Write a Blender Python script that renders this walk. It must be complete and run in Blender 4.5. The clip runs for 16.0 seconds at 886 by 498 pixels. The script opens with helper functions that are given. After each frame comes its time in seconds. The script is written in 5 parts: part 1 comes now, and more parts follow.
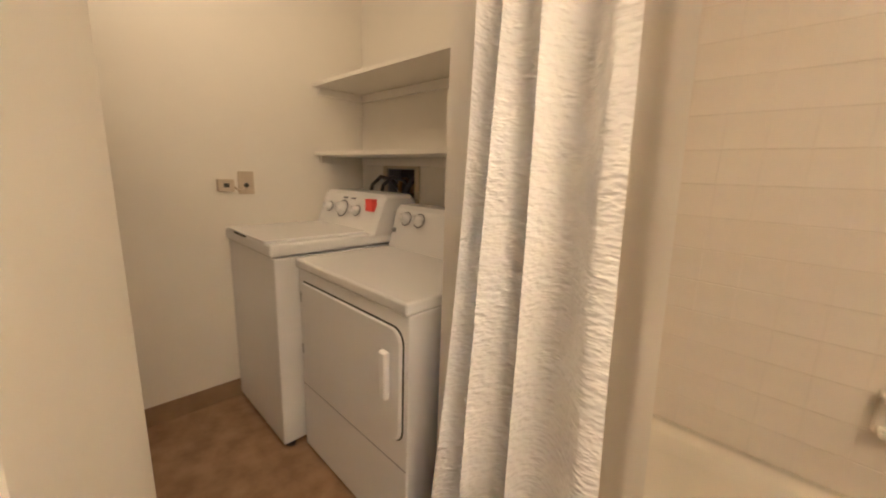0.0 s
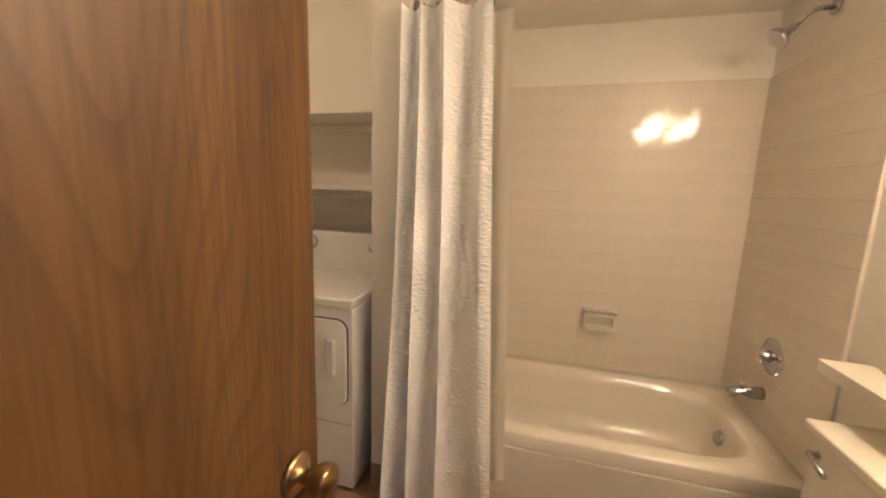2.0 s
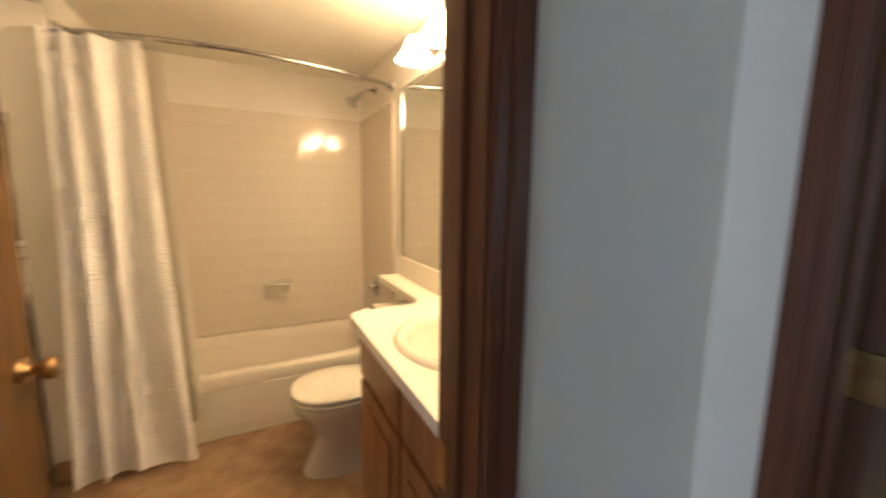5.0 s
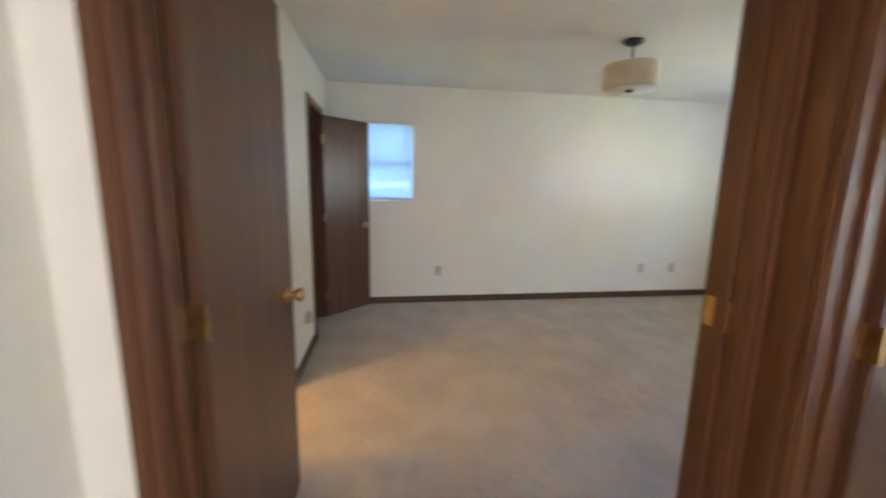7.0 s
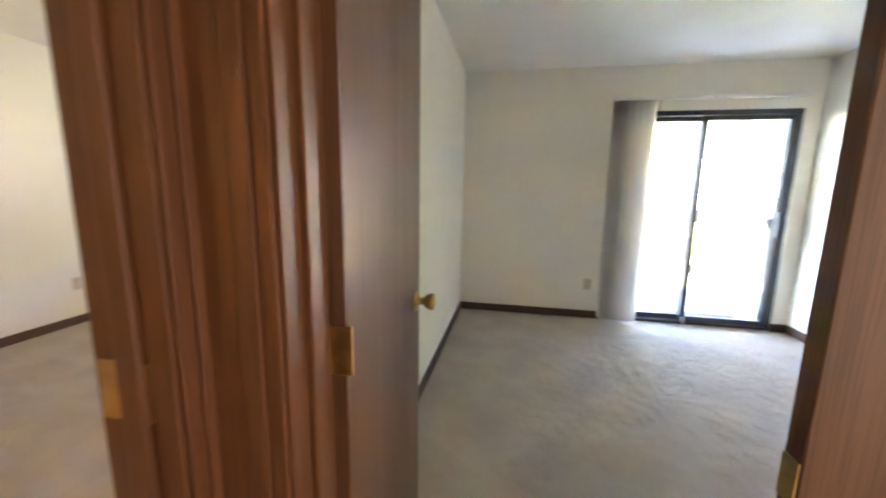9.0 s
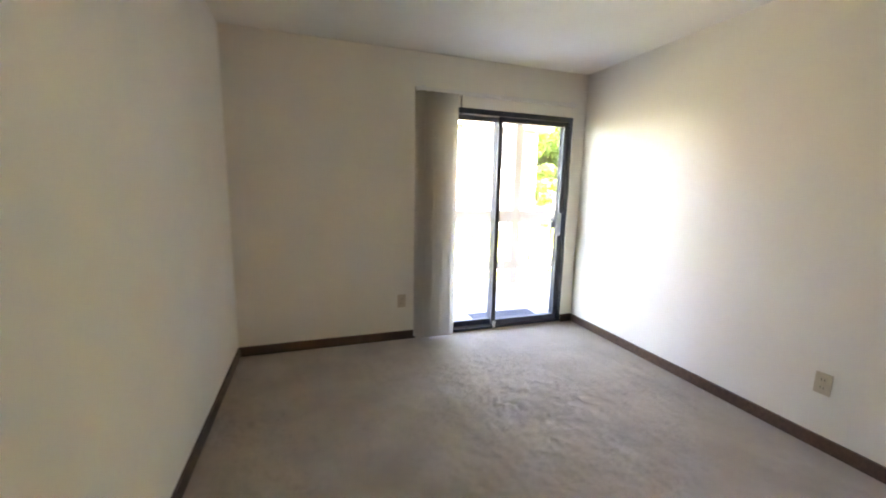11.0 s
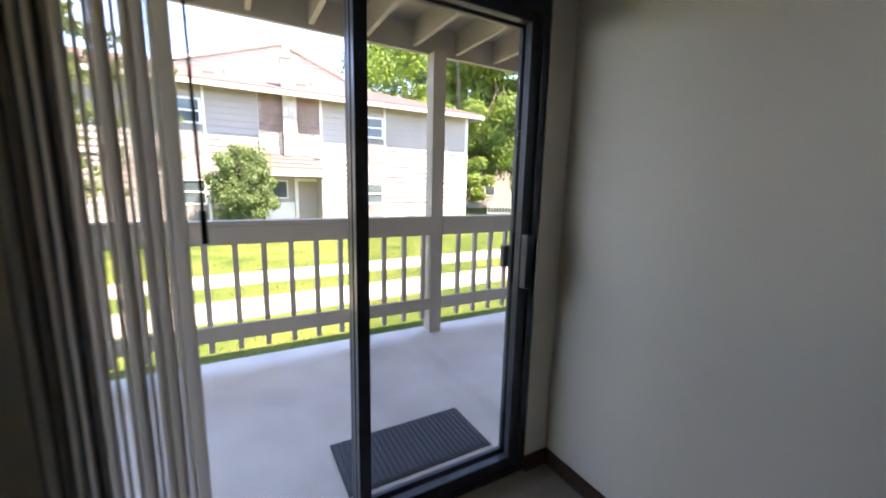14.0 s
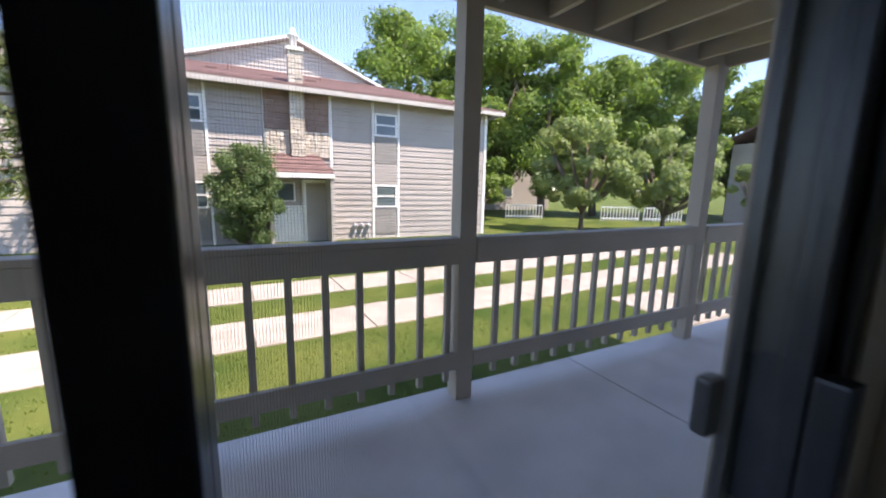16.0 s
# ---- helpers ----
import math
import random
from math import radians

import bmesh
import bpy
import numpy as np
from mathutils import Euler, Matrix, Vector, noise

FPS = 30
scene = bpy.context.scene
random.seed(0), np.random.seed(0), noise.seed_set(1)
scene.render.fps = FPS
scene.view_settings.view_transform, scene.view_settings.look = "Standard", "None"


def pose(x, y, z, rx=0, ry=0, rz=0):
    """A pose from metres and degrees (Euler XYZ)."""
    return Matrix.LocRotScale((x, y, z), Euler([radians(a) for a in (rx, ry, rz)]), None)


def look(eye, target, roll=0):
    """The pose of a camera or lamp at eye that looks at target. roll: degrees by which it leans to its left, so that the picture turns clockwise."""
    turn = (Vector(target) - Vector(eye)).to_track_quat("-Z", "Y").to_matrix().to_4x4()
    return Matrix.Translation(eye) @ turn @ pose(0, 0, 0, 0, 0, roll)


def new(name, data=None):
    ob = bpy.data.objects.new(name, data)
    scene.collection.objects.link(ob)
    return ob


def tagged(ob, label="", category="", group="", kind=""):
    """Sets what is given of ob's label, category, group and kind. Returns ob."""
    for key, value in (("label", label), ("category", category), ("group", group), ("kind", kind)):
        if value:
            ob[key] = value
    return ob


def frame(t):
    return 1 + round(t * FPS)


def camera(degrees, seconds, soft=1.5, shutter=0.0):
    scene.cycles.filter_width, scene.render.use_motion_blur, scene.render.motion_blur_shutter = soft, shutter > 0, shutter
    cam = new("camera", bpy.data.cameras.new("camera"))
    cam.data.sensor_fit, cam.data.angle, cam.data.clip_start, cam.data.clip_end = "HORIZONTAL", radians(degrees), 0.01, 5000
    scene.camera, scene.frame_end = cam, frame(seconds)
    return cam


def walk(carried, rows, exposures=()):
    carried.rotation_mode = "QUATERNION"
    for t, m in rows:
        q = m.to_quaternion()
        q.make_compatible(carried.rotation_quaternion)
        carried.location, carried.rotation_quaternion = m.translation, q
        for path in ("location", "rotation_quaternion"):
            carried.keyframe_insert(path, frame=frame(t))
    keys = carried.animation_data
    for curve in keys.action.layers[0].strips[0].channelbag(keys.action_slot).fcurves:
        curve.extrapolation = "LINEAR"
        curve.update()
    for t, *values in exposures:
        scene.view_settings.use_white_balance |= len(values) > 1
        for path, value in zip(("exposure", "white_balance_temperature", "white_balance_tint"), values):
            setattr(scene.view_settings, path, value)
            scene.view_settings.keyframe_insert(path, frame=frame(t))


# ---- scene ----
cam = camera(99.1, 16.0, soft=1.9, shutter=0.5)
PATH = [
    (0, (-0.175, 0.077, 1.254), (-1.555, 1.468, 0.855), 1.9),
    (0.5, (-0.181, -0.065, 1.265), (-1.304, 1.541, 0.861), 2.0),
    (1, (-0.158, -0.246, 1.314), (-0.993, 1.526, 0.913), 1.8),
    (1.5, (-0.179, -0.427, 1.334), (-0.829, 1.43, 0.975), 1.7),
    (2, (-0.218, -0.6, 1.346), (-0.735, 1.307, 1.031), 1.9),
    (2.5, (-0.178, -0.789, 1.351), (-0.649, 1.134, 1.069), 1.8),
    (3, (-0.132, -0.952, 1.319), (-0.548, 0.988, 1.072), 1.7),
    (3.2, (-0.123, -1.023, 1.333), (-0.51, 0.922, 1.078), 1.6),
    (5.3, (-0.044, -1.414, 1.336), (1.257, 0.079, 1.055), 0.8),
    (5.5, (-0.117, -1.429, 1.347), (1.449, -0.219, 1.061), 0.8),
    (6, (-0.183, -1.492, 1.346), (1.714, -0.935, 1.043), 0.6),
    (6.5, (-0.162, -1.552, 1.378), (1.805, -1.387, 1.055), 1.1),
    (7, (-0.049, -1.622, 1.375), (1.902, -1.912, 1.045), 1.1),
    (7.5, (0.053, -1.713, 1.351), (1.752, -2.718, 1.026), 1.0),
    (8, (0.157, -1.885, 1.327), (1.476, -3.354, 1.008), 0.9),
    (8.5, (0.257, -2.035, 1.319), (1.143, -3.799, 0.996), 0.9),
    (9, (0.327, -2.137, 1.322), (0.693, -4.076, 0.993), 0.9),
    (9.5, (0.365, -2.246, 1.349), (0.381, -4.216, 1.006), 1.2),
    (9.7, (0.394, -2.321, 1.334), (0.314, -4.292, 1.006), 1.2),
    (11.8, (0.052, -3.368, 1.349), (-0.809, -5.143, 1.02), 1.2),
    (12, (-0.037, -3.484, 1.356), (-0.929, -5.242, 1.023), 1.2),
    (12.5, (-0.291, -3.803, 1.359), (-1.253, -5.524, 1.028), 1.3),
    (13, (-0.525, -4.151, 1.331), (-1.495, -5.869, 1.001), 1.2),
    (13.5, (-0.755, -4.529, 1.323), (-1.721, -6.25, 0.996), 1.4),
    (14, (-0.979, -4.904, 1.322), (-1.939, -6.627, 0.993), 1.3),
    (14.5, (-1.128, -5.25, 1.333), (-2.072, -6.981, 0.998), 0.9),
    (15, (-1.28, -5.543, 1.331), (-2.208, -7.284, 0.999), 1.0),
    (15.5, (-1.371, -5.755, 1.345), (-2.281, -7.505, 1.015), 1.2),
    (16, (-1.4, -5.933, 1.359), (-2.295, -7.691, 1.032), 1.2),
]
EXPOSURE = [
    (0.0, 5.55, 4600, 13), (1.0, 5.45, 4600, 13), (3.0, 5.55, 4600, 13), (3.9, 5.6, 4900, 11), (5.3, 5.75, 5300, 10), (6.0, 6.35, 5700, 11), (6.5, 6.9, 6000, 12), (7.0, 7.0, 6200, 14),
    (8.0, 7.45, 6700, 18), (8.5, 7.35, 7000, 19), (9.0, 7.35, 7600, 22), (9.7, 7.2, 8100, 25), (12.0, 6.25, 8800, 28), (12.5, 5.95, 8800, 28), (13.0, 5.55, 8700, 28), (13.5, 4.8, 8500, 27), (14.0, 3.75, 8100, 26),
    (14.5, 2.9, 7700, 24), (15.0, 2.35, 7500, 24), (16.0, 2.35, 7200, 24),
]
walk(cam, [(t, look(eye, target, roll)) for t, eye, target, roll in PATH], EXPOSURE)

# ---- light ----
SUN_FROM = Vector((-0.34, 0.37, 0.87)).normalized()
world = bpy.data.worlds.new("sky")
scene.world = world
world.use_nodes = True
wn = world.node_tree.nodes
sky = wn.new("ShaderNodeTexSky")
sky.sky_type = "NISHITA"
sky.sun_disc = False
sky.altitude, sky.air_density, sky.dust_density, sky.ozone_density = 1600, 0.8, 0.1, 2.5
sky.sun_elevation = math.asin(SUN_FROM.z)
sky.sun_rotation = math.atan2(SUN_FROM.x, SUN_FROM.y)
world.node_tree.links.new(sky.outputs[0], wn["Background"].inputs[0])
wn["Background"].inputs[1].default_value = 0.15


def lamp(name, kind, energy, color, m, **more):
    data = bpy.data.lights.new(name, kind)
    data.energy, data.color = energy, color
    if "size" in more:
        data.shape, data.size, data.size_y = "RECTANGLE", more["size"][0], more["size"][1]
    if "radius" in more:
        data.shadow_soft_size = more["radius"]
    if "angle" in more:
        data.angle = more["angle"]
    ob = new(name, data)
    ob.matrix_basis = m
    return ob


WARM = (1.0, 0.62, 0.27)
lamp("sun", "SUN", 2.8, (1.0, 0.95, 0.87), look(SUN_FROM * 30, (0, 0, 0)), angle=radians(0.5))
# sky light that enters by the bedroom's south window
lamp("daylight_bedroom_window", "AREA", 0.075, (0.86, 0.94, 1.0), pose(2.75, -6.12, 1.55, 90, 0, 0), size=(0.88, 0.88))
# added fill lamp in the hall's west opening, for daylight from rooms unseen
lamp("fill_hall_west", "AREA", 0.37, (0.95, 0.97, 1.0), pose(-2.40, -1.78, 1.15, 90, 0, -90), size=(1.4, 2.2))
for lamp_y in (0.22, -0.03, -0.28):
    lamp("vanity_bulb", "POINT", 0.15, WARM, pose(0.6, lamp_y, 1.90), radius=0.045)
lamp("laundry_bulb", "POINT", 0.23, WARM, pose(-1.6, 0.45, 2.28), radius=0.08)
lamp("dressing_bulb", "POINT", 0.65, WARM, pose(1.75, -0.1, 2.05), radius=0.06)


# ---- materials ----
def material(name, color, rough=0.6, metal=0.0, spec=0.5):
    m = bpy.data.materials.new(name)
    m.use_nodes = True
    b = m.node_tree.nodes["Principled BSDF"]
    b.inputs["Base Color"].default_value = (*color, 1)
    b.inputs["Roughness"].default_value = rough
    b.inputs["Metallic"].default_value = metal
    b.inputs["Specular IOR Level"].default_value = spec
    return m, m.node_tree, b


def tex(nt, kind, scale, stretch=(1, 1, 1), detail=4, coord="Object"):
    c, mp = nt.nodes.new("ShaderNodeTexCoord"), nt.nodes.new("ShaderNodeMapping")
    mp.inputs["Scale"].default_value = stretch
    n = nt.nodes.new(kind)
    n.inputs["Scale"].default_value = scale
    if "Detail" in n.inputs:
        n.inputs["Detail"].default_value = detail
    nt.links.new(c.outputs[coord], mp.inputs[0])
    nt.links.new(mp.outputs[0], n.inputs["Vector"])
    return n


def ramp(nt, src, stops):
    r = nt.nodes.new("ShaderNodeValToRGB")
    while len(r.color_ramp.elements) < len(stops):
        r.color_ramp.elements.new(0.5)
    for e, (p, c) in zip(r.color_ramp.elements, stops):
        e.position, e.color = p, (*c, 1)
    nt.links.new(src, r.inputs[0])
    return r


def bump(nt, b, src, strength=0.2, distance=0.01):
    n = nt.nodes.new("ShaderNodeBump")
    n.inputs["Strength"].default_value, n.inputs["Distance"].default_value = strength, distance
    nt.links.new(src, n.inputs["Height"])
    prev = b.inputs["Normal"]
    if prev.is_linked:
        nt.links.new(prev.links[0].from_socket, n.inputs["Normal"])
    nt.links.new(n.outputs[0], prev)


def mottled(name, a, b_, scale, rough=0.6, bump_scale=0, bump_amt=0.2, bump_dist=0.005, metal=0.0, spec=0.5, stretch=(1, 1, 1), spread=(0.35, 0.65)):
    m, nt, b = material(name, a, rough, metal, spec)
    n = tex(nt, "ShaderNodeTexNoise", scale, stretch, 6)
    nt.links.new(ramp(nt, n.outputs[0], [(spread[0], a), (spread[1], b_)]).outputs[0], b.inputs["Base Color"])
    if bump_scale:
        bump(nt, b, tex(nt, "ShaderNodeTexNoise", bump_scale, stretch, 3).outputs[0], bump_amt, bump_dist)
    return m


def wood(name, dark, mid, light, rough, along="z", grain=26, vein=True, rings=0):
    st = {"z": (1, 1, 0.045), "x": (0.045, 1, 1), "y": (1, 0.045, 1)}[along]
    m, nt, b = material(name, mid, rough, 0, 0.45)
    w = tex(nt, "ShaderNodeTexNoise", grain, st, 5)
    base = ramp(nt, w.outputs[0], [(0.30, dark), (0.5, mid), (0.72, light)])
    fine = tex(nt, "ShaderNodeTexNoise", 240, tuple(v if v == 1 else 0.02 for v in st), 2)
    lines = ramp(nt, fine.outputs[0], [(0.40, tuple(c * 0.55 for c in dark)), (0.5, (1, 1, 1))])
    mix = nt.nodes.new("ShaderNodeMix")
    mix.data_type, mix.blend_type = "RGBA", "MULTIPLY"
    mix.inputs["Factor"].default_value = 0.28
    nt.links.new(base.outputs[0], mix.inputs["A"])
    nt.links.new(lines.outputs[0], mix.inputs["B"])
    last = mix
    if vein:
        wv = nt.nodes.new("ShaderNodeTexWave")
        wv.wave_type, wv.bands_direction = "BANDS", "X" if along != "x" else "Y"
        wv.inputs["Scale"].default_value = 5.5
        wv.inputs["Distortion"].default_value = 9
        wv.inputs["Detail"].default_value = 2.5
        wv.inputs["Detail Scale"].default_value = 1.2
        c, mp = nt.nodes.new("ShaderNodeTexCoord"), nt.nodes.new("ShaderNodeMapping")
        mp.inputs["Scale"].default_value = tuple(1 if v == 1 else 0.13 for v in st)
        nt.links.new(c.outputs["Object"], mp.inputs[0])
        nt.links.new(mp.outputs[0], wv.inputs["Vector"])
        v = ramp(nt, wv.outputs[1] if len(wv.outputs) > 1 else wv.outputs[0], [(0.0, (0.42, 0.36, 0.3)), (0.22, (1, 1, 1))])
        if rings:
            # flat-sawn figure: contour lines of a slow, long-drawn field
            field = tex(nt, "ShaderNodeTexNoise", 2.6, (1, 1, 0.16), 2.0)
            times, fold = nt.nodes.new("ShaderNodeMath"), nt.nodes.new("ShaderNodeMath")
            times.operation, fold.operation = "MULTIPLY", "FRACT"
            times.inputs[1].default_value = rings
            nt.links.new(field.outputs[0], times.inputs[0])
            nt.links.new(times.outputs[0], fold.inputs[0])
            v = ramp(nt, fold.outputs[0], [(0.0, (0.34, 0.28, 0.22)), (0.14, (0.6, 0.54, 0.46)), (0.4, (1, 1, 1)), (0.96, (1.0, 0.98, 0.95))])
        mix2 = nt.nodes.new("ShaderNodeMix")
        mix2.data_type, mix2.blend_type = "RGBA", "MULTIPLY"
        mix2.inputs["Factor"].default_value = 0.42
        nt.links.new(mix.outputs["Result"], mix2.inputs["A"])
        nt.links.new(v.outputs[0], mix2.inputs["B"])
        last = mix2
    nt.links.new(last.outputs["Result"], b.inputs["Base Color"])
    bump(nt, b, fine.outputs[0], 0.05, 0.001)
    return m


PAINT = mottled("wall_paint", (0.79, 0.75, 0.66), (0.83, 0.79, 0.70), 1.6, 0.55, 160, 0.12, 0.002)
CEIL = mottled("ceiling_paint", (0.76, 0.73, 0.67), (0.80, 0.78, 0.72), 2, 0.8, 70, 0.35, 0.004)
CARPET = mottled("carpet_pile", (0.57, 0.485, 0.40), (0.65, 0.56, 0.465), 3.2, 0.95, 420, 0.9, 0.012, spec=0.1, spread=(0.38, 0.62))
bump(CARPET.node_tree, CARPET.node_tree.nodes["Principled BSDF"], tex(CARPET.node_tree, "ShaderNodeTexNoise", 13, detail=3).outputs[0], 0.65, 0.03)
VINYL = mottled("vinyl_floor", (0.24, 0.145, 0.075), (0.38, 0.25, 0.14), 9, 0.42, 40, 0.08, 0.002)
OAK = wood("oak_veneer", (0.106, 0.052, 0.014), (0.136, 0.069, 0.018), (0.168, 0.087, 0.024), 0.44, grain=14, rings=32)
WALNUT = wood("brown_door_veneer", (0.095, 0.043, 0.022), (0.118, 0.055, 0.029), (0.145, 0.070, 0.038), 0.30, grain=16, vein=False)
TRIM = wood("stained_trim", (0.110, 0.040, 0.015), (0.122, 0.045, 0.017), (0.134, 0.051, 0.020), 0.40, grain=16, vein=False)
BASE = wood("stained_baseboard", (0.08, 0.042, 0.025), (0.11, 0.058, 0.034), (0.14, 0.078, 0.046), 0.5, along="x", grain=40, vein=False)
CABINET = wood("cabinet_oak", (0.22, 0.09, 0.03), (0.31, 0.135, 0.045), (0.40, 0.185, 0.07), 0.4)
BRASS = mottled("brass", (0.56, 0.38, 0.16), (0.44, 0.29, 0.12), 30, 0.28, metal=1.0)
CHROME = mottled("chrome", (0.62, 0.62, 0.62), (0.5, 0.5, 0.5), 20, 0.12, metal=1.0)
ENAMEL = mottled("white_enamel", (0.78, 0.77, 0.76), (0.80, 0.79, 0.78), 3, 0.25)
SEAM = material("dark_seam", (0.05, 0.05, 0.05), 0.7)[0]
GREYPLASTIC = mottled("grey_plastic", (0.32, 0.32, 0.33), (0.36, 0.36, 0.37), 8, 0.4)
PORCELAIN = mottled("cream_porcelain", (0.74, 0.68, 0.56), (0.77, 0.71, 0.59), 3, 0.09)
TILE = mottled("glazed_tile", (0.71, 0.64, 0.53), (0.75, 0.68, 0.57), 4, 0.10, 14, 0.05, 0.004)
GROUT = mottled("grout", (0.66, 0.59, 0.48), (0.71, 0.64, 0.53), 30, 0.25)
LAMINATE = mottled("cream_laminate", (0.77, 0.71, 0.58), (0.80, 0.745, 0.62), 60, 0.3)
RUBBER = material("black_rubber", (0.03, 0.03, 0.032), 0.55)[0]
RED = material("red_paper", (0.75, 0.07, 0.05), 0.5)[0]
DIALPRINT = material("grey_print", (0.16, 0.16, 0.18), 0.6)[0]
PLATE = mottled("ivory_plate", (0.55, 0.46, 0.33), (0.60, 0.51, 0.37), 20, 0.4)
BRONZE = mottled("dark_bronze_aluminium", (0.040, 0.048, 0.062), (0.056, 0.065, 0.082), 12, 0.34, metal=0.3)
DECKPAINT = mottled("taupe_deck_paint", (0.42, 0.37, 0.31), (0.48, 0.43, 0.36), 3, 0.7, 60, 0.2, 0.003)
CONCRETE = mottled("patio_concrete", (0.59, 0.545, 0.50), (0.72, 0.67, 0.62), 2.6, 0.85, 120, 0.25, 0.003)
WALKWAY = mottled("path_concrete", (0.31, 0.265, 0.225), (0.39, 0.335, 0.285), 2.4, 0.9, 60, 0.2, 0.003)
GRASS = mottled("lawn_soil", (0.055, 0.095, 0.018), (0.14, 0.16, 0.04), 0.9, 0.95, 90, 0.9, 0.03, spec=0.1)
SIDING = mottled("taupe_siding", (0.33, 0.29, 0.26), (0.39, 0.345, 0.31), 0.8, 0.75, 60, 0.15, 0.003)
WHITETRIM = mottled("white_trim", (0.72, 0.70, 0.66), (0.78, 0.76, 0.72), 5, 0.6)
GUTTER = mottled("taupe_gutter", (0.44, 0.40, 0.36), (0.50, 0.46, 0.41), 3, 0.6)
GABLEPAINT = mottled("cream_gable_paint", (0.52, 0.46, 0.41), (0.60, 0.54, 0.48), 2, 0.7)
INFILL = mottled("grey_infill_panel", (0.20, 0.185, 0.17), (0.25, 0.23, 0.21), 2, 0.7)
STONE = mottled("pale_stone", (0.42, 0.36, 0.29), (0.62, 0.55, 0.46), 4, 0.9, 30, 0.6, 0.02)
STONE_RED = mottled("brown_stone", (0.20, 0.13, 0.10), (0.30, 0.21, 0.17), 4, 0.9, 30, 0.6, 0.02)
SHINGLE = mottled("red_brown_shingle", (0.12, 0.068, 0.062), (0.18, 0.105, 0.095), 6, 0.9, 40, 0.5, 0.02)
DARKGLASS = mottled("house_window_glass", (0.05, 0.07, 0.08), (0.10, 0.13, 0.14), 1.2, 0.08)
BARK = mottled("bark", (0.09, 0.065, 0.045), (0.15, 0.11, 0.08), 9, 0.95, 25, 0.8, 0.03, stretch=(1, 1, 0.2))
MATFIBRE = mottled("door_mat_fibre", (0.06, 0.075, 0.10), (0.09, 0.105, 0.135), 40, 0.95, 200, 0.6, 0.006)
HOSE = material("braided_hose", (0.04, 0.04, 0.045), 0.5)[0]


def leafy(name, a, b_):
    m, nt, b = material(name, a, 0.55, 0, 0.3)
    g = nt.nodes.new("ShaderNodeNewGeometry")
    nt.links.new(ramp(nt, g.outputs["Random Per Island"], [(0.0, a), (1.0, b_)]).outputs[0], b.inputs["Base Color"])
    b.inputs["Transmission Weight"].default_value = 0.0
    t = nt.nodes.new("ShaderNodeBsdfTranslucent")
    t.inputs[0].default_value = (b_[0] * 1.3, b_[1] * 1.5, b_[2], 1)
    mx = nt.nodes.new("ShaderNodeMixShader")
    mx.inputs[0].default_value = 0.4
    nt.links.new(b.outputs[0], mx.inputs[1])
    nt.links.new(t.outputs[0], mx.inputs[2])
    nt.links.new(mx.outputs[0], nt.nodes["Material Output"].inputs[0])
    return m


LEAF = leafy("ash_leaves", (0.08, 0.14, 0.025), (0.22, 0.29, 0.07))
LEAF_PALE = leafy("pale_leaves", (0.17, 0.22, 0.08), (0.31, 0.35, 0.15))
LEAF_BUSH = leafy("shrub_leaves", (0.07, 0.12, 0.04), (0.16, 0.21, 0.09))
NEEDLE = leafy("pine_needles", (0.07, 0.11, 0.05), (0.20, 0.22, 0.10))
BLADE = leafy("grass_blades", (0.08, 0.13, 0.02), (0.17, 0.20, 0.05))


def glass(name, tint=(1, 1, 1), rough=0.0, share=0.07):
    """Thin clear pane: mostly straight through, with a mirror share that grows at a slant."""
    m = bpy.data.materials.new(name)
    m.use_nodes = True
    nt = m.node_tree
    nt.nodes.remove(nt.nodes["Principled BSDF"])
    tr, gl, mx = (nt.nodes.new(k) for k in ("ShaderNodeBsdfTransparent", "ShaderNodeBsdfGlossy", "ShaderNodeMixShader"))
    tr.inputs[0].default_value = (*tint, 1)
    gl.inputs["Roughness"].default_value = rough
    lw = nt.nodes.new("ShaderNodeLayerWeight")
    up, sc, ad = (nt.nodes.new("ShaderNodeMath") for _ in range(3))
    up.operation, sc.operation, ad.operation = "POWER", "MULTIPLY", "ADD"
    up.inputs[1].default_value, sc.inputs[1].default_value, ad.inputs[1].default_value = 4, 0.5, share / 2
    nt.links.new(lw.outputs["Facing"], up.inputs[0])
    nt.links.new(up.outputs[0], sc.inputs[0])
    nt.links.new(sc.outputs[0], ad.inputs[0])
    nt.links.new(ad.outputs[0], mx.inputs[0])
    nt.links.new(tr.outputs[0], mx.inputs[1])
    nt.links.new(gl.outputs[0], mx.inputs[2])
    nt.links.new(mx.outputs[0], nt.nodes["Material Output"].inputs[0])
    return m


PANE = glass("clear_glass", (0.94, 0.96, 0.96))
# dark tint added only to dim the daylight behind the mini blind
DIMMED = glass("dimmed_glass", (0.38, 0.46, 0.50))


def fabric(name, color, thin, relief):
    m, nt, b = material(name, color, 0.85, 0, 0.15)
    if relief:
        # short crinkles that run across the cloth, over a finer pucker
        n = tex(nt, "ShaderNodeTexNoise", 38, (1, 1, 2.4), 1.0)
        v = tex(nt, "ShaderNodeTexNoise", 95, (1, 1, 1.6), 1.0)
        bump(nt, b, v.outputs[0], 0.3, 0.003)
        bump(nt, b, n.outputs[0], 0.8, 0.011)
    t = nt.nodes.new("ShaderNodeBsdfTranslucent")
    t.inputs[0].default_value = (*color, 1)
    mx = nt.nodes.new("ShaderNodeMixShader")
    mx.inputs[0].default_value = thin
    nt.links.new(b.outputs[0], mx.inputs[1])
    nt.links.new(t.outputs[0], mx.inputs[2])
    nt.links.new(mx.outputs[0], nt.nodes["Material Output"].inputs[0])
    return m


